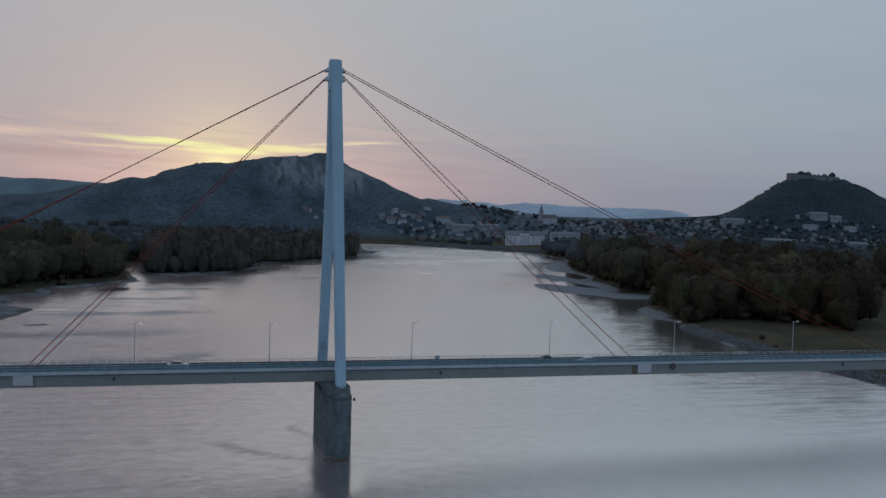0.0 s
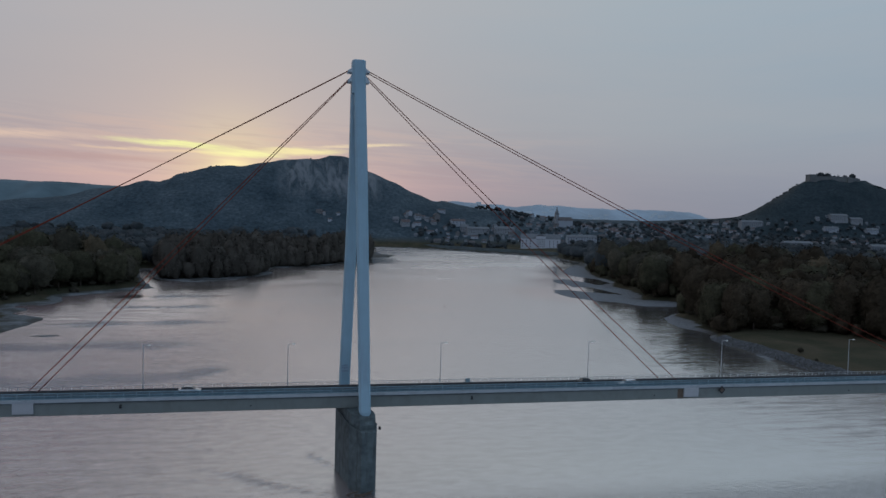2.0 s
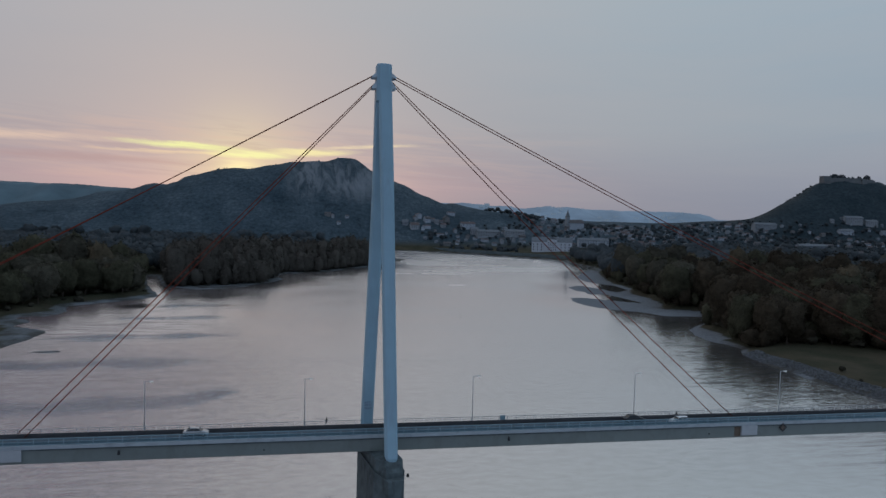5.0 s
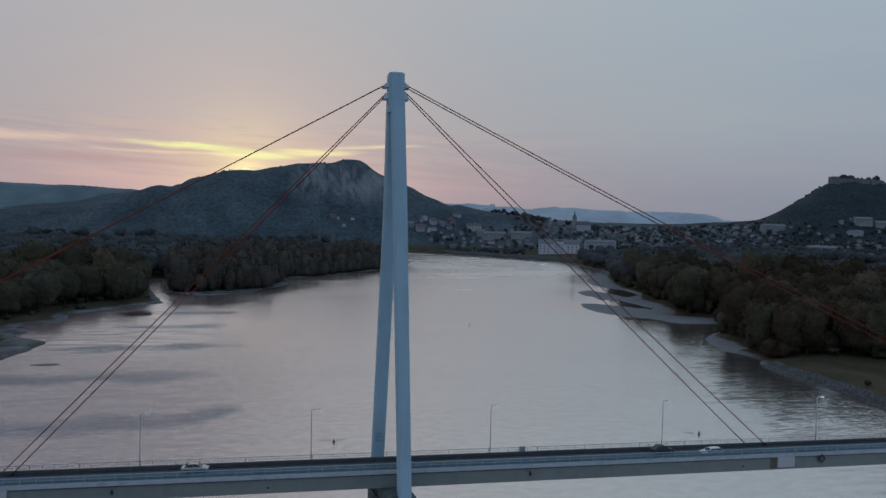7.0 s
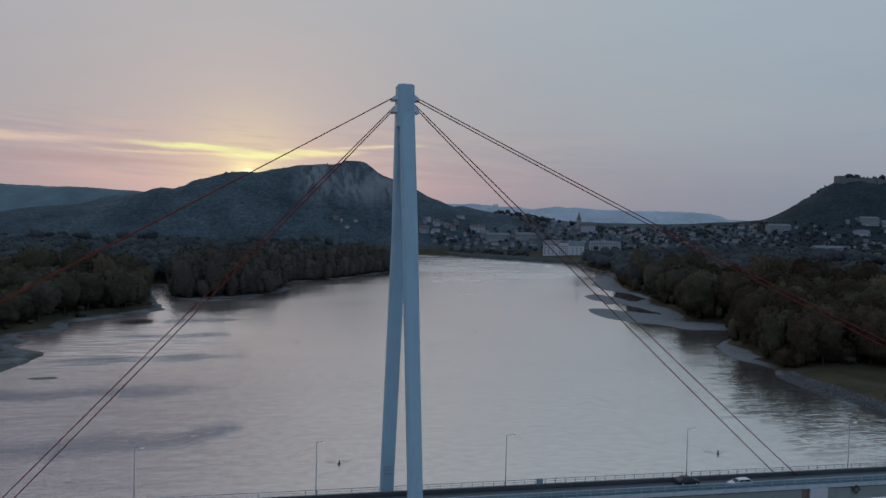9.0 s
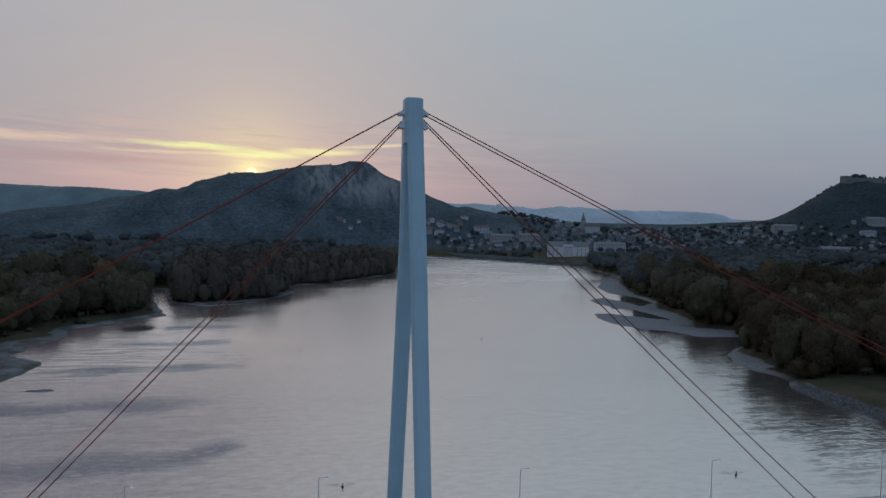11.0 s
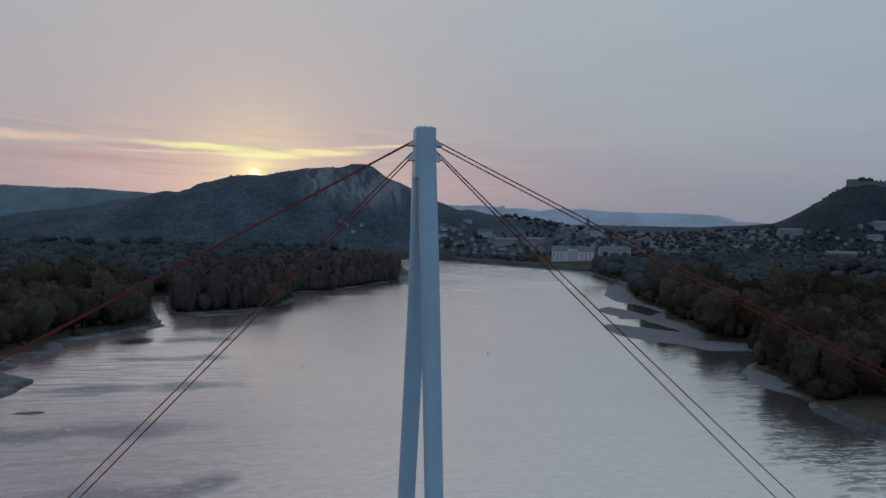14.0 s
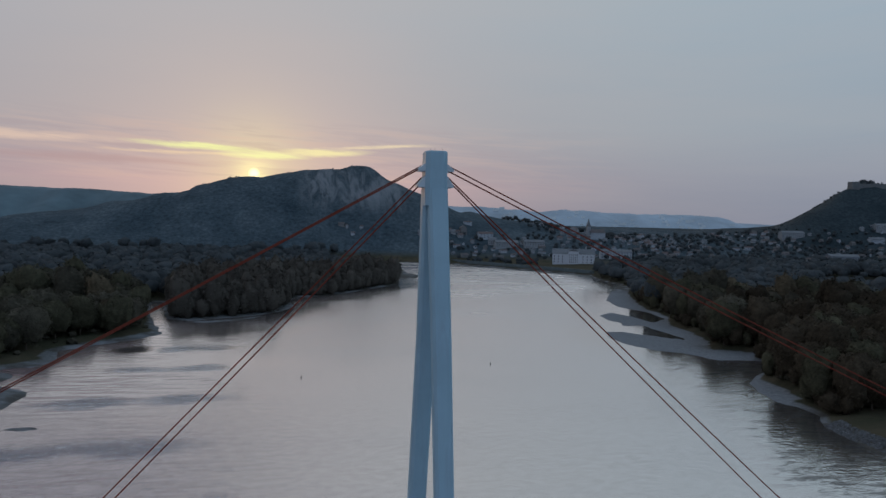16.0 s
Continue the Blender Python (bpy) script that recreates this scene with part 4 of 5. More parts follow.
def crown_arrays(seed, h, r, bumps, nu, nv, leaves, leaf, base=0.04, swell=0.34, ruffle=0.40):
    """A crown of one uneven mass: a full dome swollen into many merged boughs, closed by loose leaf sprays over it."""
    rs = np.random.RandomState(seed)
    few, many = bumps // 2, bumps * 3
    D = rs.normal(size=(few + many, 3))
    D[:, 2] = D[:, 2] * 0.7 + 0.25
    D /= np.linalg.norm(D, axis=1)[:, None]
    A = np.concatenate([rs.uniform(0.3, 1.0, few) * swell, rs.uniform(0.3, 1.0, many) * swell * 0.42])
    K = np.concatenate([rs.uniform(6, 20, few), rs.uniform(40, 120, many)])
    lean = rs.uniform(-0.14, 0.14, 2) * r
    zc, zr = h * (base + 1) / 2, h * (1 - base) / 2

    def surface(n, push):
        full = (np.hypot(n[:, 0], n[:, 1]) ** 2.5 + np.abs(n[:, 2]) ** 2.5) ** (-1 / 2.5)
        lobes = A[None] * np.exp(K[None] * (n @ D.T - 1))
        swollen = 0.70 + np.max(lobes[:, :few], axis=1) + np.max(lobes[:, few:], axis=1)
        p = n * (full * swollen * push)[:, None] * (r, r, zr) + (0, 0, zc)
        p[:, :2] += lean * (p[:, 2:] / h)
        p[:, 2] = np.maximum(p[:, 2], h * base * 0.4)
        return p

    SV, SF = sphere_quads(nu, nv)
    V0 = surface(SV, rs.uniform(0.82, 0.98, len(SV)))
    n = rs.normal(size=(leaves, 3))
    n[:, 2] = n[:, 2] * 0.8 + 0.18
    n /= np.linalg.norm(n, axis=1)[:, None]
    p = surface(n, rs.uniform(0.90, 1.07, leaves))
    m = n / (r, r, zr) * r + np.array((0, 0, 0.25)) + rs.normal(size=(leaves, 3)) * ruffle
    m /= np.linalg.norm(m, axis=1)[:, None]
    a = np.cross(m, rs.normal(size=(leaves, 3)))
    a /= np.linalg.norm(a, axis=1)[:, None]
    b = np.cross(m, a)
    s = leaf * rs.uniform(0.55, 1.35, (leaves, 1))
    Q = np.stack([p - a * s - b * s * 0.6, p + a * s * 0.9 - b * s * 0.7, p + a * s + b * s * 0.6, p - a * s * 0.7 + b * s * 0.8], 1).reshape(-1, 3)
    return np.concatenate([V0, Q]), np.concatenate([SF, np.arange(leaves * 4).reshape(-1, 4) + len(V0)])


def near_tree(seed, h, r, mat, label):
    t = empty("tree", (0, 0, 0), label, "tree", "riverside trees")
    rs = np.random.RandomState(seed + 50)
    bm = bmesh.new()
    def limb(a, b, r0, r1, sides=7):
        q = (Vector(b) - Vector(a)).to_track_quat("Z", "Y")
        rings = [[bm.verts.new(Vector(p) + q @ Vector((rr * math.cos(6.2832 * i / sides), rr * math.sin(6.2832 * i / sides), 0))) for i in range(sides)] for p, rr in ((a, r0), (b, r1))]
        for i in range(sides):
            j = (i + 1) % sides
            bm.faces.new((rings[0][i], rings[0][j], rings[1][j], rings[1][i]))
    top = (rs.uniform(-0.8, 0.8), rs.uniform(-0.8, 0.8), h * 0.62)
    mid = (top[0] * 0.4, top[1] * 0.4, h * 0.28)
    limb((0, 0, -0.6), mid, 0.55, 0.42)
    limb(mid, top, 0.42, 0.14)
    for i in range(5):
        w = 1.26 * i + rs.uniform(-0.4, 0.4)
        z = h * rs.uniform(0.25, 0.5)
        limb((mid[0], mid[1], z), (r * 0.6 * math.cos(w), r * 0.6 * math.sin(w), z + h * 0.16), 0.22, 0.06, 5)
    part("trunk", bm, M["bark"], t)
    V, F = crown_arrays(seed, h, r, 40, 22, 14, 1900, 0.42, 0.02, 0.42, 0.34)
    put_arrays("crown", V, F, mat, t)
    return t


GRASS = [(176, 10), (185, 149), (194, 155), (211, 161), (233, 162), (245, 147), (249, 125), (250, 100), (254, 60), (258, 10)]


def in_view_side(X, Y):
    a = np.degrees(np.arctan2(X + 17, Y + 135))
    return (a > -24) & (a < 47)


def scatter(x0, x1, y0, y1, step, seed, jit=0.42):
    rs = np.random.RandomState(seed)
    X, Y = np.meshgrid(np.arange(x0, x1, step), np.arange(y0, y1, step))
    X = X + rs.uniform(-jit, jit, X.shape) * step
    Y = Y + rs.uniform(-jit, jit, X.shape) * step
    return X.ravel(), Y.ravel()


def wood_spots():
    X0_, Y0_ = scatter(-330, 0, 100, 560, 10.8, 10)
    X1_, Y1_ = scatter(0, 420, 100, 560, 13.5, 11)
    X2_, Y2_ = scatter(-520, 620, 560, 860, 15.0, 12)
    X3_, Y3_ = scatter(-720, 960, 860, 1300, 17.0, 13)
    X4_, Y4_ = scatter(420, 760, 330, 560, 15.0, 14)
    X = np.concatenate([X0_, X1_, X2_, X3_, X4_])
    Y = np.concatenate([Y0_, Y1_, Y2_, Y3_, Y4_])
    d = river(X, Y)
    ok = (d > np.where((X > 180) & (Y < 300), 4.5, np.where((X < -80) & (Y < 420), 13, 8)) + 3 * lumps(X, Y, 60, 21)) & in_view_side(X, Y) & (signed(GRASS, X, Y) < -3) & ((signed(SPIT, X, Y) < -3) | (Y > 440) & (d > 7))
    ok &= ~((X > 110) & (Y > 1060) & (X < 520)) & ~((X > 300) & (X < 505) & (Y > 945))
    ok &= ~((X < 130) & (height(X, Y) > 15))
    ok &= ~((X > 500) & (Y > 1060))
    ok &= signed(BEACH, X, Y) < -1.5
    ok &= ~((X > -112) & (X < 112) & (Y > 440) & (Y < 790) & (d < 61))
    return X[ok], Y[ok], d[ok]


WX, WY, WD = wood_spots()
WZ = height(WX, WY)
near = (WD < 62) & (WY < 500) & (WY > 120)
order = np.argsort(np.hypot(WX + 17, WY + 135) + np.where(near, 0, 1e5))[:150]
chosen = np.zeros(len(WX), bool)
chosen[order] = near[order]
KINDS = [near_tree(1, 29, 11.4, M["leaf_a"], "tall green riverside tree with dense rounded crown"),
         near_tree(2, 24, 11.2, M["leaf_b"], "grey-green willow with broad shaggy crown"),
         near_tree(3, 30, 10.8, M["leaf_b"], "grey-green poplar with high lobed crown"),
         near_tree(4, 23, 10.0, M["leaf_c"], "yellowing riverside tree with loose crown"),
         near_tree(5, 27, 11.4, M["leaf_a"], "dark green riverside tree with uneven crown"),
         near_tree(6, 9, 4.6, M["leaf_b"], "low bushy willow shrub at the waterside"),
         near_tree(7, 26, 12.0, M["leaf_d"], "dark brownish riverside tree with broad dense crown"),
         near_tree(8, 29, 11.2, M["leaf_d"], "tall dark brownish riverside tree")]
rs = np.random.RandomState(77)
first_use = set()
for x, y, z, d in zip(WX[chosen], WY[chosen], WZ[chosen], WD[chosen]):
    k = 5 if x < 0 and d < 13 and rs.rand() < 0.4 else int(rs.choice(5, p=(0.26, 0.24, 0.2, 0.12, 0.18)))
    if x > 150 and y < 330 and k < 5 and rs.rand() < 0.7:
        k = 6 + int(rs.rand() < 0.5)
    s = rs.uniform(0.66, 1.14) if x > 0 else rs.uniform(0.5, 0.95)
    m = Matrix.LocRotScale((x, y, z), Euler((0, 0, rs.uniform(0, 6.28))), None)
    if k not in first_use:
        first_use.add(k)
        KINDS[k].matrix_basis = m
    else:
        t = copy_thing(KINDS[k], m)
        t.scale = (s, s, s * rs.uniform(0.92, 1.12))
for k, o in enumerate(KINDS):
    if k not in first_use:
        o.matrix_basis = pose(-150 - 9 * k, 300, 3.5)


def woods(name, X, Y, Z, protos, mat, smin, smax, label, seed):
    rs = np.random.RandomState(seed)
    Vs, Fs, k = [], [], 0
    pick = rs.randint(0, len(protos), len(X))
    stand = 0.94 + 0.16 * lumps(X, Y, 110, 17) + 0.10 * lumps(X, Y, 45, 18)
    stand = stand * np.where((X < -100) & (Y < 440), 0.82, 1.0)
    for i, (x, y, z) in enumerate(zip(X, Y, Z)):
        V, F = protos[pick[i]]
        a, s = rs.uniform(0, 6.28), rs.uniform(smin, smax) * stand[i]
        c, q = math.cos(a) * s, math.sin(a) * s
        W = np.empty_like(V)
        W[:, 0], W[:, 1], W[:, 2] = V[:, 0] * c - V[:, 1] * q + x, V[:, 0] * q + V[:, 1] * c + y, V[:, 2] * s * rs.uniform(0.85, 1.15) + z
        Vs.append(W)
        Fs.append(F + k)
        k += len(V)
    ob = put_arrays(name, np.concatenate(Vs), np.concatenate(Fs), mat)
    tagged(ob, label, "trees", kind="stuff")


rest = ~chosen

dist = np.hypot(WX + 17, WY + 135)
mid = rest & (dist < 720)
far = rest & (dist >= 720)
P_MID = [crown_arrays(20 + i, 26 + 3 * (i % 3), 11.0 - 1.2 * (i % 2), 28, 14, 9, 460, 0.56, 0.02, 0.42, 0.32) for i in range(8)]
P_FAR = [crown_arrays(30 + i, 23, 12.5, 18, 11, 6, 64, 0.9, 0.04, 0.42, 0.34) for i in range(6)]
half = np.random.RandomState(5).rand(len(WX))
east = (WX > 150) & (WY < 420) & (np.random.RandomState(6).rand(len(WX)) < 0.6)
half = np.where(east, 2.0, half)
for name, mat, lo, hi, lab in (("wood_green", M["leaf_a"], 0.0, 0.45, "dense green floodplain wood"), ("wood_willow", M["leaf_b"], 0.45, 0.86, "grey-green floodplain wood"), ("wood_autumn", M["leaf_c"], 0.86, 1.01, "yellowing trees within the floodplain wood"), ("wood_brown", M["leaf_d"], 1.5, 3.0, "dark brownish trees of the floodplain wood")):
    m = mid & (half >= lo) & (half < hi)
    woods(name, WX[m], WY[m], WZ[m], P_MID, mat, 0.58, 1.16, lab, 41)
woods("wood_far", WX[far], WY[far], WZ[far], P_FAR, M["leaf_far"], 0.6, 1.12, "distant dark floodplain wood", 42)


def point_stand():
    """Tall close-grown willows and poplars along the point."""
    X, Y = scatter(-118, 118, 440, 800, 6.6, 58)
    d = river(X, Y)
    ok = (d > 6.5 + 2 * lumps(X, Y, 40, 59)) & (d < 62)
    X, Y = X[ok], Y[ok]
    protos = [crown_arrays(120 + i, 24 + 3.5 * (i % 3), 8.2 + 1.4 * (i % 2), 26, 11, 8, 260, 0.78, -0.12, 0.46, 0.62) for i in range(8)]
    woods("point_stand", X, Y, height(X, Y) - 0.3, protos, M["leaf_point"], 0.66, 1.12, "tall dark brownish trees standing close on the point", 56)


point_stand()


def bank_shrubs():
    X, Y = scatter(-330, 420, 120, 900, 5.0, 61)
    d = river(X, Y)
    lo = 4.5 + 2.5 * lumps(X, Y, 50, 22)
    edge = np.maximum(signed(BEACH, X, Y), signed(SPIT, X, Y))
    ok = (d > lo) & ((d < 15) | (edge > -17) | (signed(GRASS, X, Y) > -9)) & in_view_side(X, Y) & (signed(GRASS, X, Y) < -1) & (signed(BEACH, X, Y) < -0.5) & ((signed(SPIT, X, Y) < -0.5) | (d > 8.5) & (Y > 305)) & (lumps(X, Y, 70, 23) > -0.3) & (np.random.RandomState(64).rand(len(X)) < np.where((X < -80) & (Y < 440), 0.16, np.where(X < 0, 0.28, 0.35)))
    protos = [crown_arrays(90 + i, 4.2, 3.4, 10, 8, 5, 80, 0.5, 0.0, 0.6, 0.6) for i in range(5)]
    woods("bank_shrubs", X[ok], Y[ok], height(X[ok], Y[ok]) - 0.4, protos, M["leaf_b"], 0.5, 1.3, "low grey-green shrubs along the river bank", 62)


bank_shrubs()


def bank_thicket():
    """Low trees and bushes that close the wood's edge down to the ground on the east bank."""
    X, Y = scatter(170, 340, 20, 640, 6.2, 66)
    d, g = river(X, Y), signed(GRASS, X, Y)
    shore = np.minimum(d - 3, -signed(BEACH, X, Y))
    ok = (shore > 0) & (g < -2) & ((shore < 13) & (Y > 165) | (g > -15) & (Y < 200)) & in_view_side(X, Y)
    X, Y = X[ok], Y[ok]
    tone = np.random.RandomState(67).rand(len(X))
    protos = [crown_arrays(130 + i, 11 + 3 * (i % 3), 5.0 + 0.9 * (i % 2), 22, 12, 8, 300, 0.42, -0.10, 0.50, 0.45) for i in range(6)]
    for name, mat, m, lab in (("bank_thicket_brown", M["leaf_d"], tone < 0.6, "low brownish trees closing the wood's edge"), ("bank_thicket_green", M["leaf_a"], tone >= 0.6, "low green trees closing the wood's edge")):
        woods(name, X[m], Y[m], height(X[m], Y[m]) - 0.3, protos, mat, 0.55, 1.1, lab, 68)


bank_thicket()


# darker than the river: the ripples' weaker sky reflection put into the colour
M["ripple"] = material("dark_ripple_water", (0.12, 0.125, 0.13), 0.12, 0, 0.1, 1.0, ior=1.7)


def wakes():
    """Low standing ripples behind the buoys."""
    def crest(name, pts, hgt, wid, label):
        V, F = [], []
        for k, (x, y) in enumerate(pts):
            u = k / (len(pts) - 1)
            f = math.sin(math.pi * min(1, 0.12 + 0.88 * (1 - u)) / 1.0) if 0 < u < 1 else 0.02
            a, b = pts[max(0, k - 1)], pts[min(len(pts) - 1, k + 1)]
            n = math.hypot(b[0] - a[0], b[1] - a[1])
            nx, ny = -(b[1] - a[1]) / n, (b[0] - a[0]) / n
            for o, z in ((-1, -0.02), (-0.35, hgt * 0.7 * f), (0.1, hgt * f), (0.5, hgt * 0.4 * f), (1, -0.02)):
                V.append((x + nx * wid * o * (0.4 + f), y + ny * wid * o * (0.4 + f), z))
        for k in range(len(pts) - 1):
            for i in range(4):
                F.append((5 * k + i, 5 * k + i + 1, 5 * k + 6 + i, 5 * k + 5 + i))
        ob = put(name, V, F, M["ripple"], smooth=True)
        tagged(ob, label, "ripple", "ripples")
    for x, y in ((-5, 72), (100, 66)):
        for sx in (-1, 1):
            for j in range(3):
                crest("wake_ripple", [(x + sx * (0.15 + 0.40 * k + 0.012 * k * k), y - 0.1 + 0.8 * j + (0.34 + 0.06 * j) * k) for k in range(9 - 2 * j)], 0.05, 0.10, "low ripple trailing behind a buoy")


wakes()


def castle_wood():
    """Trees along the skyline of the castle hill."""
    rs = np.random.RandomState(52)
    X = np.concatenate([rs.uniform(1120, 1365, 60), rs.uniform(1500, 1760, 60)])
    Y = 1545 + rs.uniform(-14, 14, len(X))
    protos = [crown_arrays(60 + i, 6.0, 4.2, 10, 8, 5, 30, 0.6, 0.0) for i in range(4)]
    woods("castle_hill_wood", X, Y, height(X, Y) - 2.0, protos, M["leaf_castle"], 0.5, 1.1, "dark trees along the castle hill's slopes", 53)


castle_wood()


# ---------------------------------------------------------------- the town
# walls and roofs greyed towards blue: distance haze in their base colours
WALLS = [material("hazed_wall_" + n, c, 0.85, 0, 0.06, 0.3) for n, c in (("white", (0.33, 0.365, 0.41)), ("cream", (0.25, 0.27, 0.29)), ("grey", (0.18, 0.205, 0.235)), ("ochre", (0.165, 0.168, 0.17)))]
ROOFS = [material("hazed_roof_" + n, c, 0.85, 0, 0.15, 0.5) for n, c in (("brown", (0.105, 0.095, 0.096)), ("red", (0.12, 0.092, 0.09)), ("grey", (0.14, 0.155, 0.17)))]
WALLS.append(material("block_white_render", (0.50, 0.53, 0.58), 0.85, 0, 0.05, 0.3))
M["pane"] = material("window_pane_dark", (0.035, 0.04, 0.05), 0.2)


def gable(name, lx, ly, h, rh, wall, roof, label, group="town houses", category="house", windows=0):
    g = empty(name, (0, 0, 0), label, category, group)
    x, y = lx / 2, ly / 2
    V = [(-x, -y, -6), (x, -y, -6), (x, y, -6), (-x, y, -6), (-x, -y, h), (x, -y, h), (x, y, h), (-x, y, h), (-x, 0, h + rh), (x, 0, h + rh)]
    w = put("wall", V, [(0, 1, 5, 4), (1, 2, 6, 9, 5), (2, 3, 7, 6), (3, 0, 4, 8, 7), (4, 5, 9, 8), (6, 7, 8, 9), (3, 2, 1, 0)], wall, g)
    o, t = 0.6, 0.35
    k = rh / y
    R = [(-x - o, -y - o, h - o * k + 0.12), (x + o, -y - o, h - o * k + 0.12), (x + o, 0, h + rh + 0.12), (-x - o, 0, h + rh + 0.12), (x + o, y + o, h - o * k + 0.12), (-x - o, y + o, h - o * k + 0.12)]
    R += [(a, b, c + t) for a, b, c in R]
    put("roof", R, [(0, 1, 2, 3), (3, 2, 4, 5), (6, 9, 8, 7), (9, 11, 10, 8), (0, 6, 7, 1), (1, 7, 8, 2), (2, 8, 10, 4), (4, 10, 11, 5), (5, 11, 9, 3), (3, 9, 6, 0)], roof, g)
    box("chimney", (x * 0.3 - 0.5, x * 0.3 + 0.5, -0.4, 0.6, h + rh * 0.6, h + rh + 1.3), wall, g)
    if windows:
        rows = max(1, int(h // 3))
        for r in range(rows):
            for i in range(windows):
                wx = -x + lx * (i + 0.5) / windows
                box("window", (wx - 0.6, wx + 0.6, -y - 0.05, -y + 0.05, 1.0 + 3 * r, 2.6 + 3 * r), M["pane"], w)
    return g


HOUSES = []
for i, (lx, ly, h, rh) in enumerate([(13, 9, 6, 4), (17, 10, 7, 4.5), (11, 9, 5, 4), (22, 11, 8, 4), (30, 13, 9, 3.5), (15, 10, 8, 5)]):
    wn, rn = ("white", "cream", "grey", "ochre")[i % 4], ("brown", "red", "grey")[i % 3]
    HOUSES.append(gable("house", lx, ly, h, rh, WALLS[i % 4], ROOFS[i % 3], "%s rendered house with %s tiled gable roof" % (wn, rn), windows=4))


def town():
    rs = np.random.RandomState(91)
    spots = []
    for x0, x1, y0, y1, n, gap in ((175, 350, 1270, 1320, 16, 12), (230, 440, 1190, 1280, 34, 12), (480, 760, 1150, 1330, 56, 14), (480, 1090, 1280, 1500, 115, 16), (920, 1500, 1090, 1390, 95, 17)):
        tries = 0
        while n > 0 and tries < 3000:
            tries += 1
            x, y = rs.uniform(x0, x1), rs.uniform(y0, y1)
            if 395 < x < 510 and 1050 < y < 1150:
                continue
            if all(math.hypot(x - a, y - b) > gap for a, b in spots):
                spots.append((x, y))
                n -= 1
    spots += [(59, 1305), (68, 1301), (151, 1301), (79, 1281), (129, 1281), (117, 1288), (96, 1294),
              (154, 1295), (241, 1314), (270, 1310), (288, 1310), (318, 1357), (178, 1282), (252, 1279)]
    P = np.array(spots)
    Z, D = height(P[:, 0], P[:, 1]), river(P[:, 0], P[:, 1])
    used = set()
    for (x, y), z, d in zip(spots, Z, D):
        if d < 16:
            continue
        k = int(rs.choice(6, p=(0.24, 0.2, 0.2, 0.14, 0.08, 0.14)))
        m = pose(x, y, z, 0, 0, (90 if rs.rand() < 0.22 else 0) + rs.uniform(-22, 22))
        if k in used:
            c = copy_thing(HOUSES[k], m)
            f = rs.uniform(0.46, 0.66)
            c.scale = (f, f, f * 0.95)
        else:
            used.add(k)
            HOUSES[k].matrix_basis = m
    # gardens and street trees between the houses
    X, Y = scatter(90, 1520, 1060, 1500, 15, 95)
    d = river(X, Y)
    ok = (d > 14) & in_view_side(X, Y) & ~((X < 430) & (height(X, Y) > 50)) & ~((X < 235) & (height(X, Y) > 13)) & ~((X > 1000) & (height(X, Y) > 74)) & np.array([np.min(np.hypot(P[:, 0] - a, P[:, 1] - b)) > 9.5 for a, b in zip(X, Y)])
    ok &= ~((X > 385) & (X < 515) & (Y > 930) & (Y < 1150))
    ok &= (np.random.RandomState(96).rand(len(X)) < 0.62)
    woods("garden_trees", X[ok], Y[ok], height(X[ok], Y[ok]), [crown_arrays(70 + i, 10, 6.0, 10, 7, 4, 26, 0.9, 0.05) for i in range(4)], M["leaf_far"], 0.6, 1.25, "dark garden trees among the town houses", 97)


town()


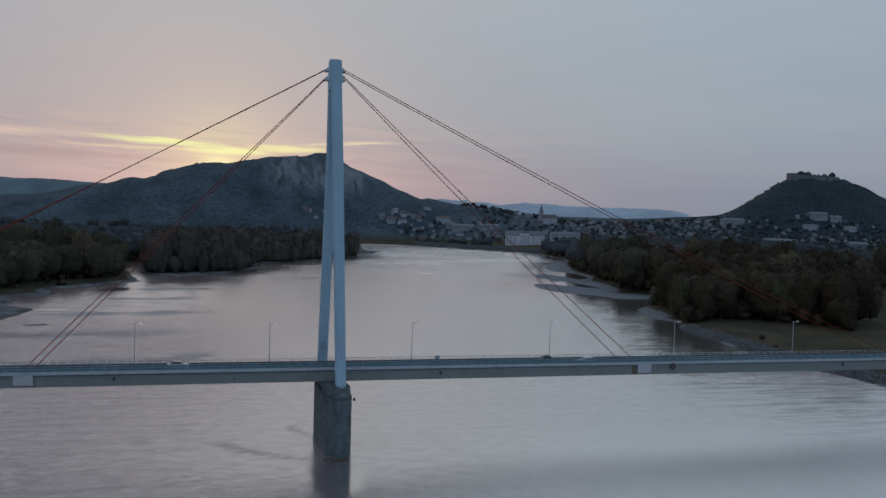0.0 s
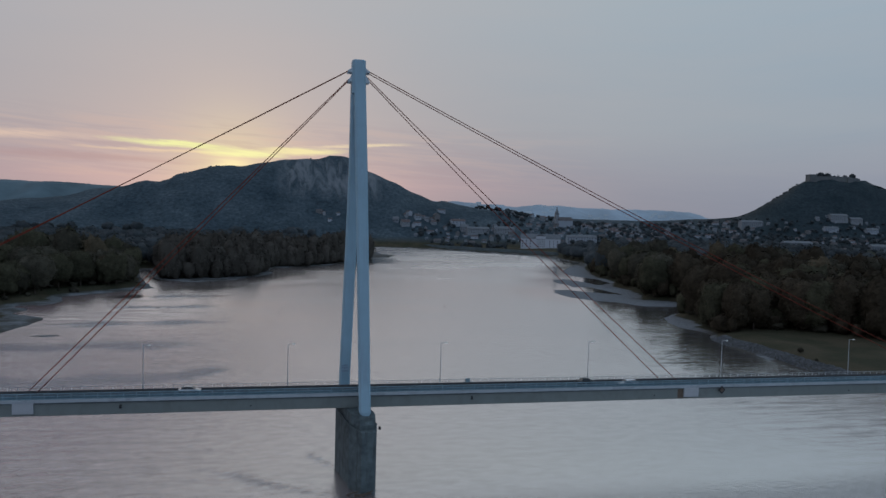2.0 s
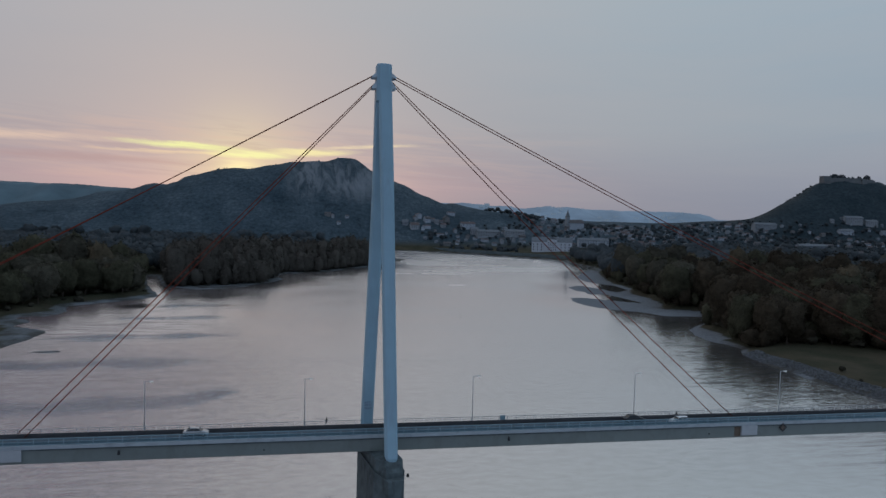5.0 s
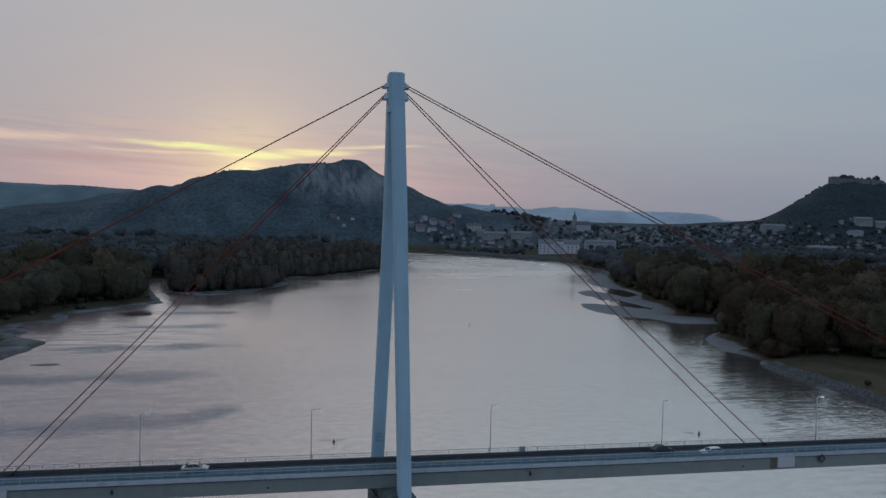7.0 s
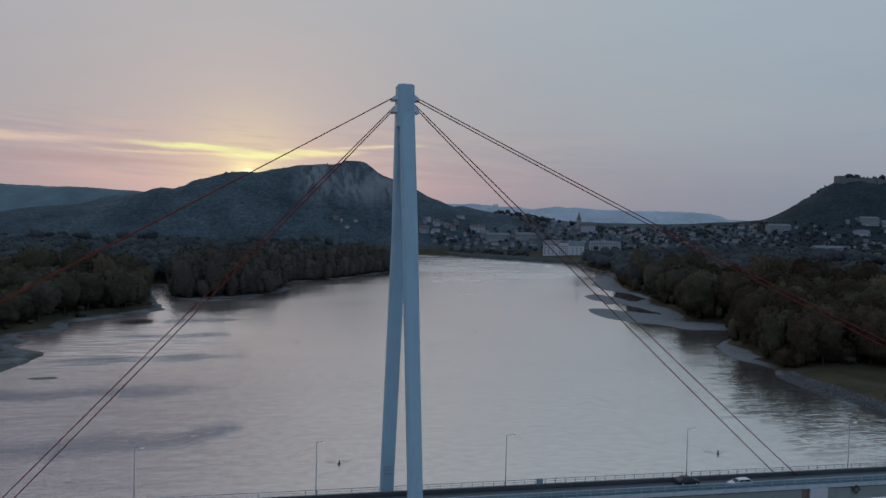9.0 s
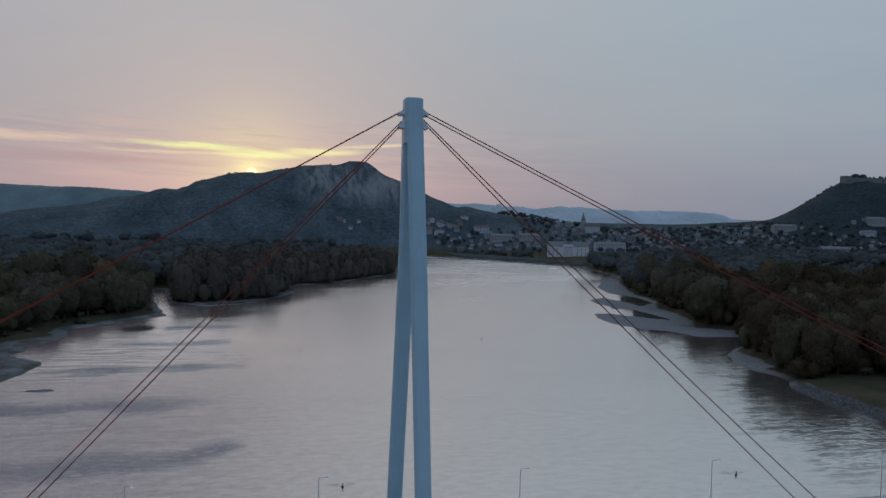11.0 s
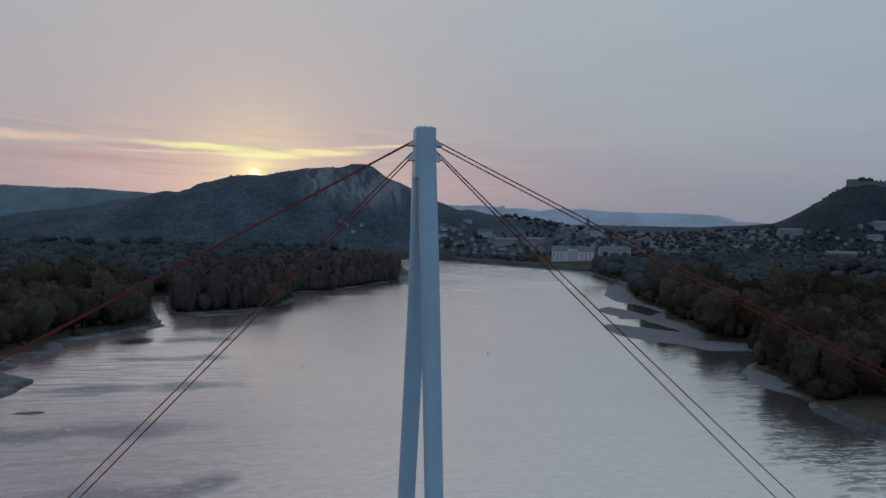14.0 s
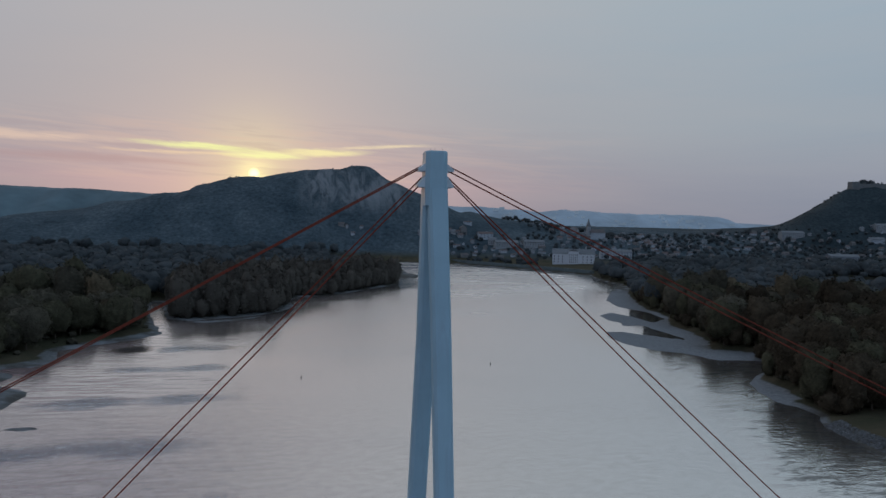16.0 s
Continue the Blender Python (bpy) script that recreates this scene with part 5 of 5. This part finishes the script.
def landmark_buildings():
    def h(x, y):
        return float(height(np.array([x]), np.array([y]))[0])
    g = gable("riverside_block", 72, 20, 17, 8, WALLS[4], ROOFS[2], "long white riverside building with dark roof", "landmarks", "building")
    g.matrix_basis = pose(450, 1104, h(450, 1104), 0, 0, -20)
    for i in range(10):
        for r in range(3):
            if abs(i - 4.5) > 1.6:
                box("window", (-33.5 + 7 * i, -31.9 + 7 * i, -10.06, -9.98, 1.5 + 4.8 * r, 3.9 + 4.8 * r), M["pane"], g)
    ris = box("front_bay", (-9, 9, -12.5, -9.9, -4, 21.5), WALLS[4], g)
    put("pediment", [(-10, -12.8, 21.5), (10, -12.8, 21.5), (0, -12.8, 26), (-10, -4, 21.5), (10, -4, 21.5), (0, -4, 26)], [(0, 1, 2), (5, 4, 3), (0, 2, 5, 3), (2, 1, 4, 5), (1, 0, 3, 4)], ROOFS[2], g)
    for i in range(5):
        for r in range(4):
            box("window", (-7 + 3.2 * i, -5.8 + 3.2 * i, -12.56, -12.5, 1.5 + 4.2 * r, 4 + 4.2 * r), M["pane"], ris)
    for lx, ly, hh, x, y, a, w, lab in ((56, 15, 13, 545, 1140, -12, 0, "long white block with flat dark roof"), (46, 14, 9, 372, 1258, 4, 1, "long low cream building above the quay"), (40, 13, 9, 425, 1249, -8, 1, "long low cream building above the quay"),
                                   (58, 15, 13, 1088, 1388, 0, 1, "white hospital-like block below the castle hill"), (44, 15, 12, 1322, 1377, -8, 1, "pale manor with hipped roof on the castle hill"), (30, 14, 8, 1368, 1372, -8, 1, "pale annex building on the castle hill"),
                                   (60, 18, 8, 1040, 1168, -6, 2, "long grey hall with pale roof at the wood's edge"), (40, 16, 8, 1215, 1135, -10, 2, "grey hall with pale roof at the wood's edge"), (38, 12, 7, 1275, 1345, 0, 0, "white row house below the castle hill"), (36, 12, 7, 1390, 1345, 5, 0, "white row house below the castle hill")):
        b = gable("building", lx, ly, hh, 4, WALLS[w], ROOFS[2], lab, "landmarks", "building", windows=int(lx // 5))
        b.matrix_basis = pose(x, y, h(x, y), 0, 0, a)
    # church
    x, y = 558, 1302
    c = empty("church", (x, y, h(x, y)), "pale town church with slender dark spire", "church")
    box("tower", (-3.6, 3.6, -3.6, 3.6, -4, 24), WALLS[1], c)
    loft("spire", [[(s * a, s * b, z) for a, b in ((-1, -1), (1, -1), (1, 1), (-1, 1))] for s, z in ((4.2, 24), (3.0, 27), (2.6, 29.5), (1.2, 34), (0.08, 41))], ROOFS[2], c)
    box("nave", (2, 34, -7, 7, -4, 12), WALLS[0], c)
    put("nave_roof", [(1.5, -7.8, 11.6), (35, -7.8, 11.6), (35, 7.8, 11.6), (1.5, 7.8, 11.6), (1.5, 0, 19), (33, 0, 19)], [(0, 1, 5, 4), (2, 3, 4, 5), (1, 2, 5), (3, 0, 4), (3, 2, 1, 0)], ROOFS[0], c)
    # quay wall along the far bank
    pts = [(-14, 1134), (46, 1213), (108, 1277), (154, 1307), (203, 1267), (240, 1215), (294, 1134), (330, 1079), (390, 983), (417, 935)]
    V, F = [], []
    for k, (a, b) in enumerate(pts):
        q = pts[min(k + 1, len(pts) - 1)]
        p = pts[max(k - 1, 0)]
        dx, dy = q[0] - p[0], q[1] - p[1]
        n = math.hypot(dx, dy)
        nx, ny = -dy / n, dx / n
        V += [(a, b, -3), (a, b, 7.2), (a + nx * 2, b + ny * 2, 7.2), (a + nx * 2, b + ny * 2, -3)]
    for k in range(len(pts) - 1):
        for i in range(4):
            j = (i + 1) % 4
            F.append((4 * k + i, 4 * k + j, 4 * k + 4 + j, 4 * k + 4 + i))
    tagged(put("quay_wall", V, F, M["concrete"]), "dark stone quay wall along the river", "wall", kind="structure")
    rs = np.random.RandomState(33)
    T = []
    for (a, b), (c, e) in zip(pts[1:], pts[2:]):
        n = math.hypot(c - a, e - b)
        for i in range(int(n / 10)):
            u = (i + rs.uniform(0.2, 0.8)) * 10 / n
            T.append((a + (c - a) * u + (b - e) / n * -9, b + (e - b) * u + (c - a) / n * 9))
    T = np.array(T)
    T = T[(river(T[:, 0], T[:, 1]) > 4) & (height(T[:, 0], T[:, 1]) < 14)]
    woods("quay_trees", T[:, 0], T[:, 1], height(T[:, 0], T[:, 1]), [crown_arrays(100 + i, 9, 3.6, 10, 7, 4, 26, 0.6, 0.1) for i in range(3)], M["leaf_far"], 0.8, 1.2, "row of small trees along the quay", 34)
    # castle ruin
    x, y = 1439, 1522
    z = h(x, y)
    r = empty("castle_ruin", (x, y, z), "pale ruined castle walls on the hilltop", "castle")
    box("tower", (-88, -66, -8, 10, -14, 13), M["ruin"], r, bevel=0.4)
    V, F = [], []
    prof = [(-66, 8), (-50, 10), (-44, 9), (-20, 10.5), (0, 9.5), (18, 11), (40, 10), (44, 7.5), (62, 8.5), (72, 6)]
    for a, t in prof:
        V += [(a, -4, -16), (a, -4, t), (a, -1.5, t), (a, -1.5, -16)]
    for k in range(len(prof) - 1):
        for i in range(4):
            F.append((4 * k + i, 4 * k + (i + 1) % 4, 4 * k + 4 + (i + 1) % 4, 4 * k + 4 + i))
    put("curtain_wall", V, F, M["ruin"], r)
    box("keep", (10, 30, 6, 22, -6, 10), M["ruin"], r, bevel=0.4)
    box("gatehouse", (30, 46, -7, -1, -14, 8), M["ruin"], r, bevel=0.3)
    rs = np.random.RandomState(8)
    X, Y = x + np.concatenate([rs.uniform(-60, 20, 22), rs.uniform(-25, 70, 34)]), y + rs.uniform(4, 30, 56)
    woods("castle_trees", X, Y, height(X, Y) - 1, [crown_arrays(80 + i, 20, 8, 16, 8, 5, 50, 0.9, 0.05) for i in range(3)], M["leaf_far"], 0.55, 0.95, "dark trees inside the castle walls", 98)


M["ruin"] = material("ruin_stone", (0.15, 0.16, 0.165), 0.9, 0, 0.15, 0.15, stain=(0.18, 0.18, 0.16), stain_scale=0.1)
landmark_buildings()


def hilltop_trees():
    rs = np.random.RandomState(15)
    X = np.concatenate([rs.uniform(80, 130, 6), rs.uniform(-420, -90, 70), rs.uniform(-90, 60, 8)])
    Y = np.full(len(X), 1500.0) + rs.uniform(-8, 8, len(X))
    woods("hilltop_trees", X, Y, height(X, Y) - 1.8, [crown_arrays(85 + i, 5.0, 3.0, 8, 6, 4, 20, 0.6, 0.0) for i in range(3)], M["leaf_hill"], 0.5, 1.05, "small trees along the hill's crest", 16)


hilltop_trees()


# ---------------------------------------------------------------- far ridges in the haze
# distance haze painted as a bluish base colour with an even glow
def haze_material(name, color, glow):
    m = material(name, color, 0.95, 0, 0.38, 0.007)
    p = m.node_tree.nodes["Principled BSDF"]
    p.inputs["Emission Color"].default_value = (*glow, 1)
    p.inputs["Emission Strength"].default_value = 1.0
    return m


def ridge(name, xs, zs, y, mat, label, seed):
    X = np.arange(xs[0], xs[-1], 14.0)
    Hh = np.interp(X, xs, zs) + 2.2 * lumps(X, X * 0, 150, seed) + 1.3 * lumps(X, X * 0, 47, seed + 1)
    rows = []
    for f, dy in ((-0.1, -420), (0.35, -300), (0.7, -160), (0.93, -60), (1.0, 0), (0.6, 200), (-0.1, 420)):
        rows.append(np.stack([X, np.full_like(X, y + dy) + 30 * lumps(X, X * 0, 300, seed + 2), Hh * f + 4 * lumps(X, X * 0 + dy, 120, seed + 3) * (0.1 < f < 0.95)], -1))
    V = np.concatenate(rows)
    n = len(X)
    i = (np.arange(len(rows) - 1)[:, None] * n + np.arange(n - 1)[None]).ravel()
    ob = put_arrays(name, V, np.stack([i, i + 1, i + n + 1, i + n], -1), mat, smooth=True)
    tagged(ob, label, "backdrop", kind="structure")


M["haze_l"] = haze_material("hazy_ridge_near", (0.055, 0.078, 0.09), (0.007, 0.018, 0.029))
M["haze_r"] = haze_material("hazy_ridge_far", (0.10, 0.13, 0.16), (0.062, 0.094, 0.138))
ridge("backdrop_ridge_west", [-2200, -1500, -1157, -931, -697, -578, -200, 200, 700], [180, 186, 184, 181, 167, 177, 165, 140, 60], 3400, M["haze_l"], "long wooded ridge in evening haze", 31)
EAST_X = [300, 700, 877, 1210, 1334, 1650, 1976, 2211, 2315, 2558, 2900]
EAST_Z = [140, 150, 154, 134, 150, 137, 139, 133, 102, 98, 94]
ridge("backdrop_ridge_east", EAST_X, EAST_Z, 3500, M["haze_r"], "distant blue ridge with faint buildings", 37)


def ridge_buildings():
    """Faint pale blocks of a far town on the eastern ridge."""
    rs = np.random.RandomState(29)
    V, F = [], []
    for i in range(90):
        x = rs.choice([rs.normal(1000, 90), rs.normal(1350, 160), rs.normal(1950, 60), rs.uniform(800, 2200)])
        f = rs.uniform(0.35, 1.0)
        zt = f * float(np.interp(x, EAST_X, EAST_Z)) + rs.uniform(-4, 3)
        y, wd, hh = 3500 - 420 * (1 - f) - 40, rs.uniform(4, 13), rs.uniform(3, 8)
        k = len(V)
        V += [(x + a * wd, y + b * 8, zt + c * hh) for c in (-1, 1) for a, b in ((-1, -1), (1, -1), (1, 1), (-1, 1))]
        F += [(k + p, k + r, k + s, k + t) for p, r, s, t in ((0, 1, 5, 4), (1, 2, 6, 5), (2, 3, 7, 6), (3, 0, 4, 7), (4, 5, 6, 7), (3, 2, 1, 0))]
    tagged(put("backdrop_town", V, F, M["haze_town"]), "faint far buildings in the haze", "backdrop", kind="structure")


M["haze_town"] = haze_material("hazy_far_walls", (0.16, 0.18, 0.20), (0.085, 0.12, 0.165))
ridge_buildings()


# ---------------------------------------------------------------- stones on the banks
def riprap():
    rs = np.random.RandomState(19)
    SV, SF = sphere_quads(5, 3)
    Vs, Fs, k = [], [], 0
    line = [(187, 158), (185, 149), (183, 120), (182, 93), (182, 59), (187, 35), (190, 0)]
    for (ax, ay), (bx, by) in zip(line, line[1:]):
        for i in range(int(math.hypot(bx - ax, by - ay) * 38)):
            u, o = rs.rand(), rs.uniform(-1.0, 7.0)
            x, y = ax + (bx - ax) * u + o, ay + (by - ay) * u
            s = rs.uniform(0.2, 0.48)
            Vs.append(SV * rs.uniform(0.6, 1.2, (len(SV), 1)) * s + (x, y, 0))
            Fs.append(SF + k)
            k += len(SV)
    V = np.concatenate(Vs)
    ctr = V.reshape(-1, len(SV), 3).mean(1)
    V[:, 2] += np.repeat(height(ctr[:, 0], ctr[:, 1]) + 0.1, len(SV))
    tagged(put_arrays("riprap", V, np.concatenate(Fs), M["rock"]), "grey stone riprap along the river bank", "stones", kind="stuff")
    # shrubs and tufts on the meadow bank
    for k, (x, y, s) in enumerate(((193, 106, 0.24), (189, 92, 0.14))):
        t = copy_thing(KINDS[5], pose(x, y, float(height(np.array([x]), np.array([y]))[0])))
        t.scale = (s, s, s)
        t["label"] = "small bush on the meadow above the stones"
        t.name = "bush"


riprap()
